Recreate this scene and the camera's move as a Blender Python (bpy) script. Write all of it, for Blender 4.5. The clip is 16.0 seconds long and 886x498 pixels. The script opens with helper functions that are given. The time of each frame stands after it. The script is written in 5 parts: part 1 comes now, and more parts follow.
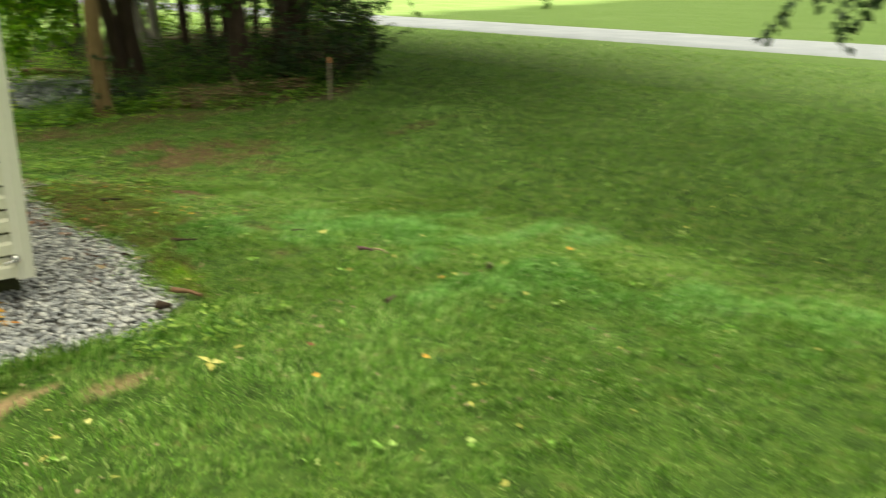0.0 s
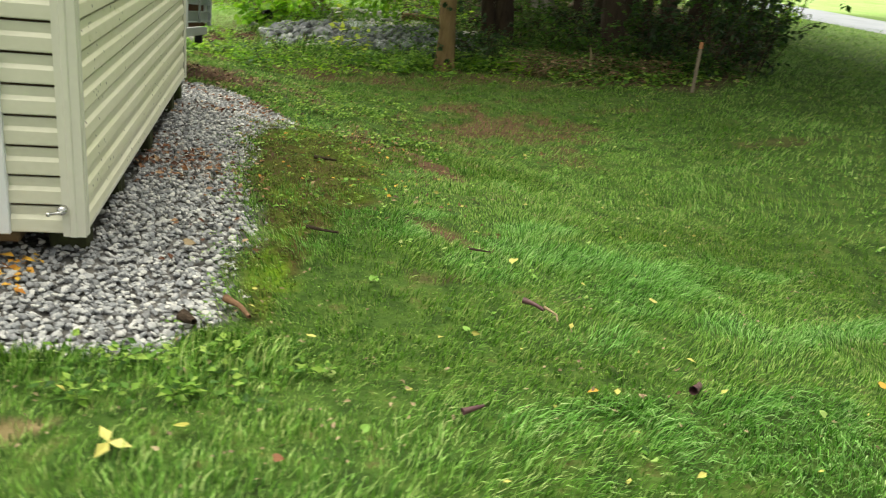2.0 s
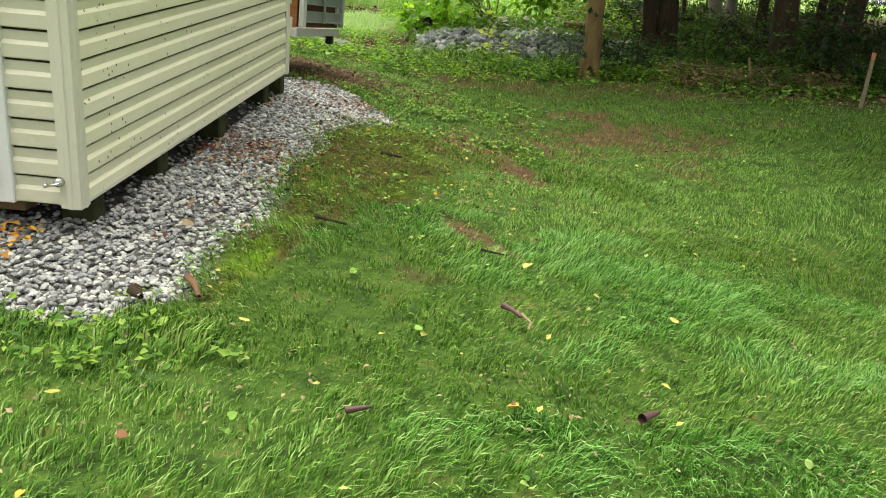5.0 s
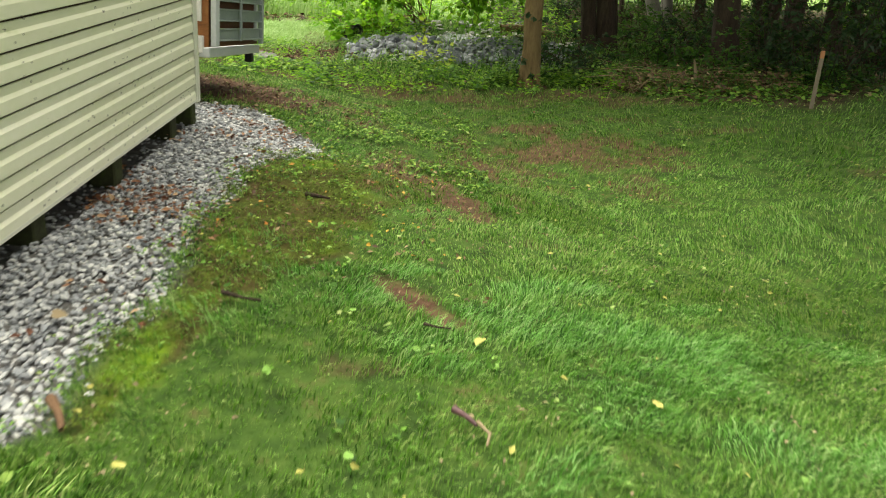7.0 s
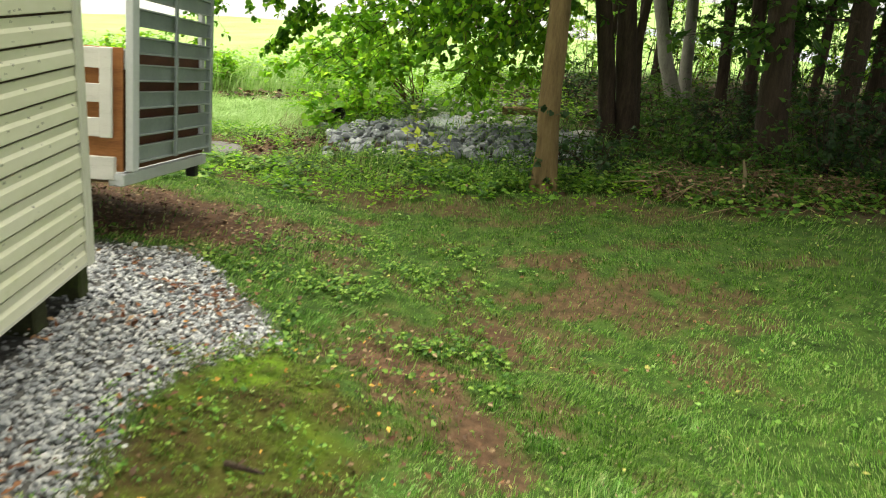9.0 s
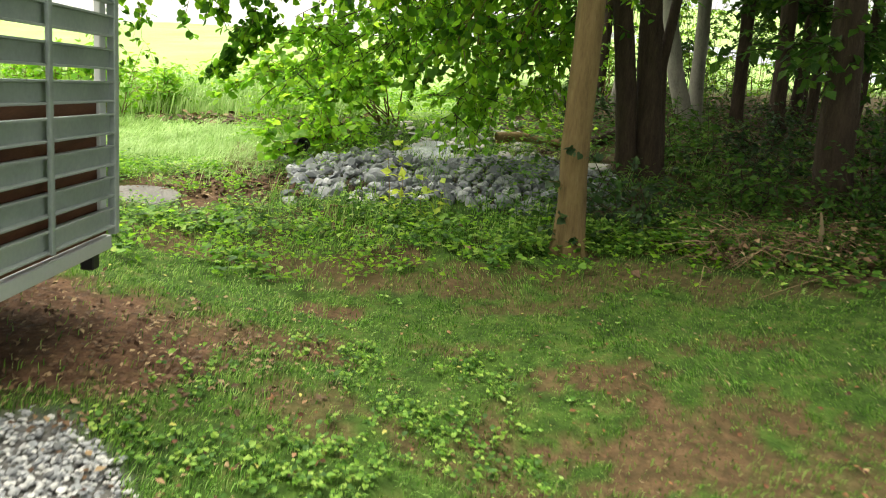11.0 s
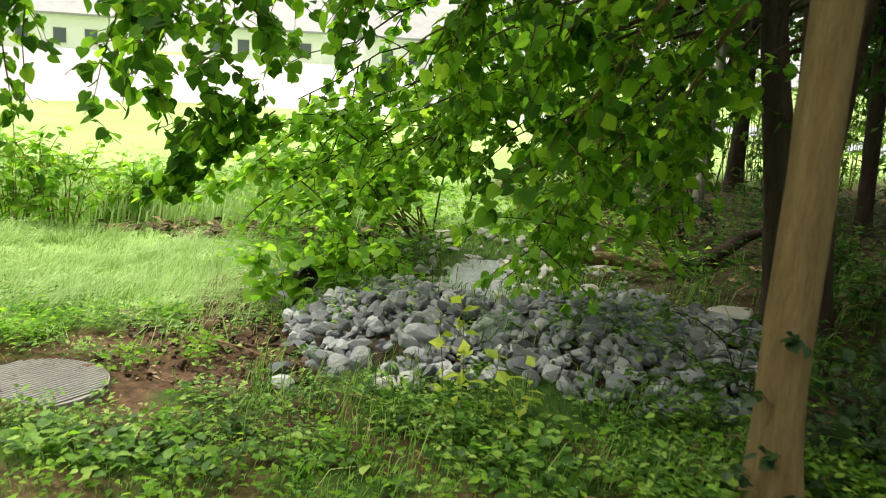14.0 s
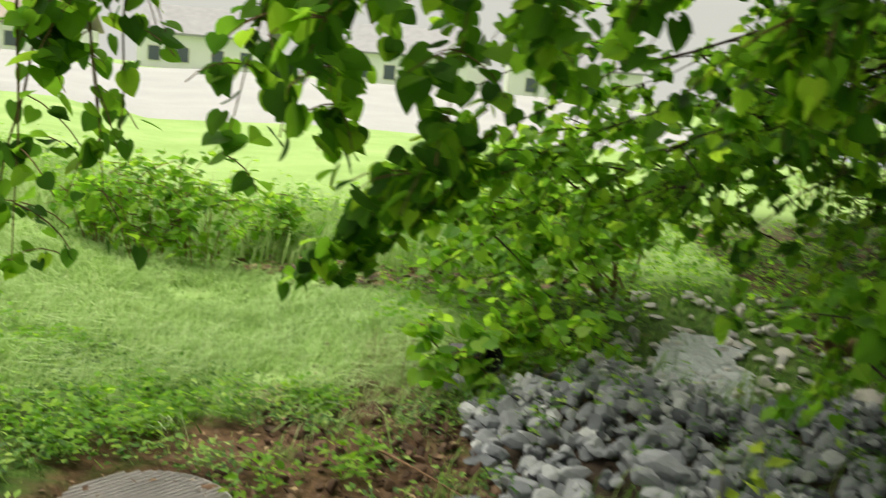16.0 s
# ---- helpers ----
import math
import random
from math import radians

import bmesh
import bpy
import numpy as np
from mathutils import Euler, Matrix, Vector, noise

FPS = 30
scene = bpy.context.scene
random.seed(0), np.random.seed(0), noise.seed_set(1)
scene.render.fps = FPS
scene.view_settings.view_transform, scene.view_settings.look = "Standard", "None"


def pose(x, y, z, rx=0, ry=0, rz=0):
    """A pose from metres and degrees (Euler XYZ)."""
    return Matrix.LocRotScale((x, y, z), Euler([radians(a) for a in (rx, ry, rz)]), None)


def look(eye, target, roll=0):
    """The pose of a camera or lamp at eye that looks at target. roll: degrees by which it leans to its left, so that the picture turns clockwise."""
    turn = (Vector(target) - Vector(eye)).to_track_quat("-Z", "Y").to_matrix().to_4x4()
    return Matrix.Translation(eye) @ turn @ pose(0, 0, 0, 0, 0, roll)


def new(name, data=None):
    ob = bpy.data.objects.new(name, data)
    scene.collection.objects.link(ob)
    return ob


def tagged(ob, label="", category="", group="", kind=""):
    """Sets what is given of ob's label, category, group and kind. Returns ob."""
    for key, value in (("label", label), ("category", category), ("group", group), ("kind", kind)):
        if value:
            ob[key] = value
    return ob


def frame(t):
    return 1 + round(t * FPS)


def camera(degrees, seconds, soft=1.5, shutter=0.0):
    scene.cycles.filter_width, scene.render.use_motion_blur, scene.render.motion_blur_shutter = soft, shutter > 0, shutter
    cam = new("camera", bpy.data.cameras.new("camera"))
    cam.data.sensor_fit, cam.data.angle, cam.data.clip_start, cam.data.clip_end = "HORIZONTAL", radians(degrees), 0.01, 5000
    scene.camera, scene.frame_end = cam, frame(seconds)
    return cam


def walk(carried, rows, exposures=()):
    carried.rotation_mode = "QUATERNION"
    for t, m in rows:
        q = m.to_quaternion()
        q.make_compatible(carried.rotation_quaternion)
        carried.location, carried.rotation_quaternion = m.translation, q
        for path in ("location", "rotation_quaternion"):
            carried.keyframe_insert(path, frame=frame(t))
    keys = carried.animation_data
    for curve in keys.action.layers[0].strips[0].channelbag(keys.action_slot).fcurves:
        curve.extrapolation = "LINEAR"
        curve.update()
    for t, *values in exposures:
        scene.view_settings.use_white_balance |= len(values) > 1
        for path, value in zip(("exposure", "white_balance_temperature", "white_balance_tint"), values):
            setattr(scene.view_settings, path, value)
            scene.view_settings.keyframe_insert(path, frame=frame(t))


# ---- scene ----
cam = camera(54.1, 16.0, soft=1.0, shutter=0.5)
METRES, EYE, TILT, LEAN, TURN = 10.9, 1.4, -17.93, -0.44, -37.86
ROWS = [
    (0.0, 0.0, 0.0, 0.0, 0.0, 0.0, -0.0),
    (0.5, 0.002, 0.0423, 0.0108, 10.53, 0.02, -3.64),
    (1.0, 0.0165, 0.0795, 0.0186, 16.45, -0.97, -7.96),
    (1.5, 0.03, 0.117, 0.0257, 18.92, -2.3, -10.38),
    (2.0, 0.0518, 0.1476, 0.0315, 25.99, -4.3, -13.38),
    (2.5, 0.0694, 0.1736, 0.0374, 28.28, -5.31, -14.67),
    (3.0, 0.0842, 0.1896, 0.0417, 33.9, -5.26, -15.88),
    (3.5, 0.0985, 0.1941, 0.0412, 37.72, -6.02, -16.26),
    (4.0, 0.0996, 0.1954, 0.0406, 39.76, -6.86, -16.05),
    (6.5, 0.0903, 0.2161, 0.0481, 38.18, -6.28, -14.71),
    (7.0, 0.0657, 0.2384, 0.0587, 35.57, -5.84, -13.7),
    (7.5, 0.043, 0.2689, 0.0681, 35.5, -5.59, -13.41),
    (8.0, 0.0167, 0.2978, 0.0811, 35.7, -3.87, -13.88),
    (8.5, -0.0151, 0.3235, 0.0977, 36.21, -2.67, -13.52),
    (9.0, -0.0402, 0.3554, 0.1079, 34.83, -2.08, -13.91),
    (11.5, -0.1814, 0.4944, 0.1525, 31.93, -0.89, -13.39),
    (12.0, -0.208, 0.5228, 0.1608, 31.69, 0.02, -13.85),
    (12.5, -0.2382, 0.5491, 0.1725, 32.13, 1.53, -13.04),
    (13.0, -0.2642, 0.5795, 0.1781, 33.35, 1.6, -13.17),
    (13.5, -0.2904, 0.6108, 0.1866, 33.0, 2.72, -12.99),
    (14.0, -0.3162, 0.6368, 0.1936, 32.96, 3.5, -13.3),
    (14.5, -0.3415, 0.661, 0.2009, 33.13, 2.91, -13.57),
    (15.0, -0.3724, 0.6801, 0.2059, 33.63, 1.85, -13.68),
    (15.5, -0.3995, 0.6971, 0.2082, 36.65, 2.07, -14.57),
    (16.0, -0.4263, 0.7102, 0.2117, 41.67, 3.04, -16.65),
]
walk(cam, [(t, pose(0, 0, EYE, TILT, LEAN, TURN) @ pose(METRES * x, METRES * y, METRES * z, 90 + pitch, roll, yaw)) for t, x, y, z, yaw, pitch, roll in ROWS], [(0.0, 0.86, 8000, -5), (0.7, 0.88, 7300, 2), (4.0, 1.08, 7200, 3), (9.0, 1.22, 7200, 3), (11.0, 1.42, 7200, 4), (12.4, 1.38, 7200, 4), (13.0, 1.16, 7200, 4), (13.4, 1.08, 7200, 4), (14.6, 1.28, 7200, 4), (15.4, 1.2, 7200, 4), (16.0, .62, 7200, 4)])

# ---- sky and sun: bright overcast ----
SUN_UP, SUN_TURN = radians(76), radians(-45)
world = bpy.data.worlds.new("overcast_sky")
scene.world = world
world.use_nodes = True
wn = world.node_tree
wn.nodes.clear()
sky = wn.nodes.new("ShaderNodeTexSky")
sky.sky_type = "NISHITA"
sky.sun_disc = False
sky.sun_elevation, sky.sun_rotation = SUN_UP, SUN_TURN
sky.dust_density, sky.air_density = 4.0, 1.0
pale = wn.nodes.new("ShaderNodeHueSaturation")
pale.inputs["Saturation"].default_value = 0.12
back = wn.nodes.new("ShaderNodeBackground")
back.inputs["Strength"].default_value = 0.125
wout = wn.nodes.new("ShaderNodeOutputWorld")
wn.links.new(sky.outputs[0], pale.inputs["Color"])
cloud = wn.nodes.new("ShaderNodeMix")
cloud.data_type, cloud.blend_type = "RGBA", "LIGHTEN"
cloud.inputs[0].default_value = 1.0
cloud.inputs[7].default_value = (3.4, 3.45, 3.5, 1)
wn.links.new(pale.outputs[0], cloud.inputs[6])
wn.links.new(cloud.outputs[2], back.inputs["Color"])
wn.links.new(back.outputs[0], wout.inputs["Surface"])
sun_data = bpy.data.lights.new("sun", "SUN")
sun_data.energy, sun_data.angle, sun_data.color = 2.9, radians(80), (1.0, 0.95, 0.86)
sun = new("sun", sun_data)
sun.matrix_world = look((0, 0, 30), (0 - math.sin(SUN_TURN) * 30 / math.tan(SUN_UP), 0 - math.cos(SUN_TURN) * 30 / math.tan(SUN_UP), 0))


# ---- small tools ----
rng = np.random.default_rng(7)


def fade(v, a, b):
    s = np.clip((v - a) / (b - a), 0, 1)
    return s * s * (3 - 2 * s)


def vnoise(x, y, size, seed=0):
    """Smooth value noise between 0 and 1 over the plan."""
    x, y = np.asarray(x, float) / size, np.asarray(y, float) / size
    ix, iy = np.floor(x), np.floor(y)
    fx, fy = x - ix, y - iy
    fx, fy = fx * fx * (3 - 2 * fx), fy * fy * (3 - 2 * fy)

    def h(i, j):
        v = np.sin(i * 127.1 + j * 311.7 + seed * 74.7) * 43758.5453
        return v - np.floor(v)
    return (h(ix, iy) * (1 - fx) + h(ix + 1, iy) * fx) * (1 - fy) + (h(ix, iy + 1) * (1 - fx) + h(ix + 1, iy + 1) * fx) * fy


def ground_z(x, y):
    """The lie of the land: a level pad by the shed that falls to the wood, and a slope up to the far houses."""
    x, y = np.asarray(x, float), np.asarray(y, float)
    a = 0.7 * (y - 3.2) + 1.4 * (x - 1.2)
    z = -0.43 * fade(a, 1, 6) + 0.035 * np.clip(a - 6, 0, 7)
    z = z - 0.14 * np.exp(-(((x - 2.6) / 1.2) ** 2 + ((y - 14.7) / 1.0) ** 2))
    return z + 1.0 * fade(y, 36, 56) * fade(8 - x, -6, 6)


def ell(x, y, cx, cy, rx, ry, turn=0.0, wob=0.35, seed=1):
    """1 inside a ragged oval patch, falling to 0 outside it."""
    c, s = math.cos(turn), math.sin(turn)
    u, v = (x - cx) * c + (y - cy) * s, (y - cy) * c - (x - cx) * s
    d = np.sqrt((u / rx) ** 2 + (v / ry) ** 2) + wob * (vnoise(x, y, 0.13, seed) - 0.5) * 2 + wob * (vnoise(x, y, 0.05, seed + 5) - 0.5)
    return 1 - fade(d, 0.8, 1.15)


def gravel_mask(x, y):
    edge = np.interp(y, [3.1, 3.25, 3.5, 4.0, 4.6, 5.3, 6.3, 6.6, 6.9, 7.3, 7.7, 8.0], [0.7, 1.05, 1.26, 1.31, 1.32, 1.23, 1.27, 1.47, 1.55, 1.40, 1.12, 0.9])
    edge = edge + 0.10 * (vnoise(x, y, 0.16, 3) - 0.5)
    south = 3.24 + 0.10 * (vnoise(x, y, 0.2, 4) - 0.5)
    return fade(x, -1.9, -1.7) * fade(edge - x, -0.09, 0.06) * fade(y - south, -0.03, 0.04) * fade(7.95 - 0.35 * (0.9 - np.minimum(x, 0.9)) - y, -0.1, 0.1)


def dirt_mask(x, y):
    m = ell(x, y, 2.18, 4.57, 0.30, 0.085, -0.85, 0.25)
    for cx, cy, rx, ry, k in ((2.15, 6.9, .32, .26, .95), (2.38, 6.35, .12, .36, .95), (2.62, 7.5, .13, .4, .95), (2.45, 6.05, .14, .14, .85), (3.2, 8.25, .42, .34, .85), (1.9, 7.0, .3, .2, .6), (3.55, 8.6, .3, .2, .6),
                              (3.05, 8.95, .28, .16, .8), (3.55, 7.95, .3, .12, .6), (4.05, 8.35, .3, .1, .7), (1.35, 9.05, .5, .22, .85), (1.75, 9.75, .22, .14, .9),
                              (2.2, 10.35, .6, .2, .6), (1.95, 10.85, .35, .18, .7), (1.0, 12.5, .45, .5, .95), (0.7, 13.35, .6, .3, .85), (1.05, 10.9, .4, .2, .5), (3.4, 10.35, .9, .22, .6), (4.6, 10.15, .9, .16, .5), (2.9, 9.9, .4, .12, .6), (3.9, 9.35, .4, .12, .6), (2.4, 9.3, .35, .1, .55), (4.7, 9.0, .4, .1, .5), (1.7, 8.4, .2, .3, .6), (2.75, 6.85, .12, .22, .6), (5.8, 7.9, .5, .12, .4), (2.05, 3.95, .12, .06, .4), (2.9, 5.7, .16, .06, .6), (3.1, 6.2, .15, .08, .5)):
        m = np.maximum(m, k * ell(x, y, cx, cy, rx, ry, 0.2, 0.6, int(cx * 31)))
    m = np.maximum(m, .8 * ell(x, y, 1.5, 10.9, 1.9, .8, 0, .3, 15) * fade(vnoise(x, y, .3, 16), .34, .50))
    m = np.maximum(m, .95 * ell(x, y, .75, 12.35, 1.15, .95, 0, .25, 25) * fade(vnoise(x, y, .35, 26), .15, .4))
    # the thin worn turf past the end of the shed
    m = np.maximum(m, .7 * ell(x, y, 3.15, 7.95, 1.15, .75, -.5, .3, 44) * fade(vnoise(x, y, .22, 45), .5, .75))
    m = np.maximum(m, .75 * ell(x, y, 2.3, 6.75, .55, .95, .2, .3, 46) * fade(vnoise(x, y, .17, 47), .48, .72))
    m = np.maximum(m, .85 * ell(x, y, 3.4, 8.7, .5, .24, -.4, .6, 48) * fade(vnoise(x, y, .2, 48), .25, .5))
    m = np.maximum(m, .7 * ell(x, y, 3.1, 10.3, 1.6, .28, -.1, .4, 49) * fade(vnoise(x, y, .25, 50), .42, .68))
    mulch = ell(x, y, 0.35, 8.75, 1.0, 0.75, 0, 0.25, 9)
    return np.maximum(m, mulch)


def sand_mask(x, y):
    """A spill of pale sand in the turf before the shed door."""
    return np.maximum(.9 * ell(x, y, .34, 2.93, .25, .065, 0, .5, 27), .6 * ell(x, y, .74, 2.82, .14, .05, 0, .6, 28))


def moss_mask(x, y):
    """A strip of brown-green moss along the gravel's edge."""
    mid = np.interp(y, [3.5, 4.2, 4.8, 5.4, 6.0, 6.6], [1.38, 1.45, 1.56, 1.62, 1.62, 1.62])
    half = np.interp(y, [3.4, 3.7, 4.4, 5.0, 5.6, 6.3, 6.8], [.0, .06, .14, .28, .37, .36, .0])
    d = np.abs(x - mid) / np.maximum(half, .01) + .5 * (vnoise(x, y, .16, 2) - .5) + .4 * (vnoise(x, y, .06, 3) - .5)
    return (1 - fade(d, .75, 1.15)) * (half > .01)


def vivid_mask(x, y):
    m = np.maximum(ell(x, y, 1.39, 3.98, .09, .30, -.12, .8, 4), ell(x, y, 1.52, 6.55, .26, .2, 0, .5, 5))
    return np.maximum(m, .55 * moss_mask(x, y) * fade(vnoise(x, y, .2, 11), .66, .85))


def swath(x, y):
    """Long pale blue-green grass left in sweeps by the mower."""
    u, v = x * .85 + y * .53, y * .85 - x * .53
    m = vnoise(u * .45, v, .55, 65) * .6 + vnoise(u * .5, v, .2, 66) * .4
    zone = ell(x, y, 3.2, 4.4, 1.5, 3.0, .35, .25, 67)
    return np.clip(fade(m, .50, .68) * (.25 + .75 * zone), 0, 1)


def worn(x, y):
    """Short, trodden, half-bare turf: along the moss and round the earth patches."""
    return np.maximum(ell(x, y, 1.9, 6.2, .75, 1.9, .15, .3, 68), np.maximum(.8 * ell(x, y, 3.1, 8.2, 1.7, 1.2, -.3, .3, 69), .7 * ell(x, y, 2.6, 9.6, 2.6, .9, 0, .3, 70)))


def wood_mask(x, y):
    """The shady floor of the wood, from its ragged edge on."""
    edge = np.interp(x, [-1, 2.6, 3.3, 3.7, 4.5, 6.0, 6.6, 9.5, 12, 14], [30, 24.0, 14.2, 11.0, 10.3, 9.8, 10.2, 15.0, 21, 40])
    return fade(y - edge + 0.5 * (vnoise(x, y, 0.5, 8) - 0.5), -0.2, 0.3) * fade(19.5 + .35 * (x - 3) - y, -1, 1)


def weed_mask(x, y):
    m = ell(x, y, 1.5, 11.0, 1.6, 0.75, 0.05, .35, 6)
    m = np.maximum(m, ell(x, y, 1.85, 7.6, .35, .8, .1, .5, 7))
    m = np.maximum(m, ell(x, y, 4.6, 10.7, 1.9, .6, -.1, .4, 12))
    return np.maximum(m, ell(x, y, 0.7, 10.4, 1.1, .5, .1, .4, 14))


def pile_z(x, y):
    """Height of the rock heap over the ground."""
    d = np.sqrt(((x - 1.85) / .88) ** 2 + ((y - 13.15) / 1.28) ** 2) + .22 * (vnoise(x, y, .5, 35) - .5)
    e = np.sqrt(((x - 3.15) / 1.08) ** 2 + ((y - 12.88) / 1.34) ** 2) + .22 * (vnoise(x, y, .5, 36) - .5)
    lumps = .6 + .8 * vnoise(x, y, .55, 37)
    return lumps * np.maximum(0.14 * (1 - fade(d, 0.3, 1.05)), 0.115 * (1 - fade(e, 0.3, 1.05)))


def mass(name, verts, faces, mats, smooth=False):
    """A mesh object from arrays: verts (n, 3), faces (m, 3 or 4)."""
    verts, faces = np.asarray(verts, np.float32), np.asarray(faces, np.int32)
    me = bpy.data.meshes.new(name)
    k = faces.shape[1]
    me.vertices.add(len(verts))
    me.vertices.foreach_set("co", verts.ravel())
    me.loops.add(faces.size)
    me.loops.foreach_set("vertex_index", faces.ravel())
    me.polygons.add(len(faces))
    me.polygons.foreach_set("loop_start", np.arange(0, faces.size, k, dtype=np.int32))
    me.update(calc_edges=True)
    me.polygons.foreach_set("use_smooth", np.full(len(faces), smooth))
    me.materials.append(mats)
    return new(name, me)


def part(name, bm, material, parent, label="", smooth=False):
    """Links a bmesh as one mesh object under a thing or a part."""
    me = bpy.data.meshes.new(name)
    for f in bm.faces:
        f.smooth = smooth
    bm.to_mesh(me)
    bm.free()
    me.materials.append(material)
    ob = new(name, me)
    ob.parent = parent
    if label:
        ob["label"] = label
    return ob


def thing(name, label, category, m=None, group="", kind=""):
    ob = tagged(new(name), label, category, group, kind)
    if m is not None:
        ob.matrix_basis = m
    return ob


def box(x0, x1, y0, y1, z0, z1, bevel=0.004, bm=None):
    """A box with softened edges; adds to bm where given."""
    own = bmesh.new()
    bmesh.ops.create_cube(own, size=1)
    for v in own.verts:
        v.co = Vector(((x0 + x1) / 2 + v.co.x * (x1 - x0), (y0 + y1) / 2 + v.co.y * (y1 - y0), (z0 + z1) / 2 + v.co.z * (z1 - z0)))
    if bevel:
        bmesh.ops.bevel(own, geom=own.edges[:], offset=bevel, segments=1, affect="EDGES")
    if bm is None:
        return own
    tmp = bpy.data.meshes.new("tmp")
    own.to_mesh(tmp)
    own.free()
    bm.from_mesh(tmp)
    bpy.data.meshes.remove(tmp)
    return bm


def profile_bar(profile, axis, a, b):
    """A closed profile of (u, z) pairs drawn out along x (axis 0, u is y) or along y (axis 1, u is x)."""
    bm = bmesh.new()
    rings = []
    for s in (a, b):
        rings.append([bm.verts.new((s, u, z) if axis == 0 else (u, s, z)) for u, z in profile])
    n = len(profile)
    for i in range(n):
        bm.faces.new((rings[0][i], rings[0][(i + 1) % n], rings[1][(i + 1) % n], rings[1][i]))
    bm.faces.new(rings[0][::-1])
    bm.faces.new(rings[1])
    bmesh.ops.recalc_face_normals(bm, faces=bm.faces[:])
    return bm


def tube_arrays(points, radii, sides=7, knot=0.0, seed=0):
    """Verts and quads of a tapered tube along points."""
    P = np.asarray(points, float)
    R = np.asarray(radii, float)
    T = np.gradient(P, axis=0)
    T /= np.linalg.norm(T, axis=1)[:, None] + 1e-9
    ref = np.where(np.abs(T[:, 2:3]) > 0.9, np.array([[1.0, 0, 0]]), np.array([[0, 0, 1.0]]))
    U = np.cross(T, ref)
    U /= np.linalg.norm(U, axis=1)[:, None] + 1e-9
    W = np.cross(T, U)
    ang = np.arange(sides) * 2 * np.pi / sides
    wob = 1 + knot * (np.random.default_rng(seed).random((len(P), sides)) - 0.5)
    V = P[:, None] + (R[:, None] * wob)[:, :, None] * (np.cos(ang)[None, :, None] * U[:, None] + np.sin(ang)[None, :, None] * W[:, None])
    i, j = np.meshgrid(np.arange(len(P) - 1), np.arange(sides), indexing="ij")
    k = (j + 1) % sides
    F = np.stack([i * sides + j, i * sides + k, (i + 1) * sides + k, (i + 1) * sides + j], -1).reshape(-1, 4)
    return V.reshape(-1, 3), F


def join(chunks):
    Vs, Fs, n = [], [], 0
    for V, F in chunks:
        Vs.append(V)
        Fs.append(F + n)
        n += len(V)
    return np.concatenate(Vs), np.concatenate(Fs)


RIM = [(-.20, -.13, .02), (-.41, -.02, .05), (-.51, .20, .06), (-.46, .45, .04), (-.31, .70, .0), (-.13, .89, -.07)]
HEART = (np.array([(0, 0, 0), (0, .5, -.02), (0, 1.0, -.13)] + RIM + [(-a, b, c) for a, b, c in RIM]),
         np.array([(0, 4, 3), (0, 5, 4), (0, 1, 5), (1, 6, 5), (1, 7, 6), (1, 8, 7), (1, 2, 8), (0, 9, 10), (0, 10, 11), (0, 11, 1), (1, 11, 12), (1, 12, 13), (1, 13, 14), (1, 14, 2)]))
OVAL = (np.array([(0, 0, 0), (0, .55, -.02), (0, 1.0, -.12), (-.28, .42, .06), (.28, .42, .06)]), np.array([(0, 1, 3), (1, 2, 3), (0, 4, 1), (1, 4, 2)]))
DIAMOND = (np.array([(0, 0, 0), (0, 1.0, -.08), (-.34, .45, .05), (.34, .45, .05)]), np.array([(0, 1, 2), (0, 3, 1)]))


def leaf_arrays(P, D, N, S, shape):
    """Leaves at P that point along D, with faces towards N and lengths S."""
    D = D / (np.linalg.norm(D, axis=1)[:, None] + 1e-9)
    X = np.cross(D, N)
    X /= np.linalg.norm(X, axis=1)[:, None] + 1e-9
    Z = np.cross(X, D)
    T, F = shape
    V = P[:, None] + S[:, None, None] * (T[None, :, 0:1] * X[:, None] + T[None, :, 1:2] * D[:, None] + T[None, :, 2:3] * Z[:, None])
    Fs = F[None] + (np.arange(len(P)) * len(T))[:, None, None]
    return V.reshape(-1, 3), Fs.reshape(-1, 3)


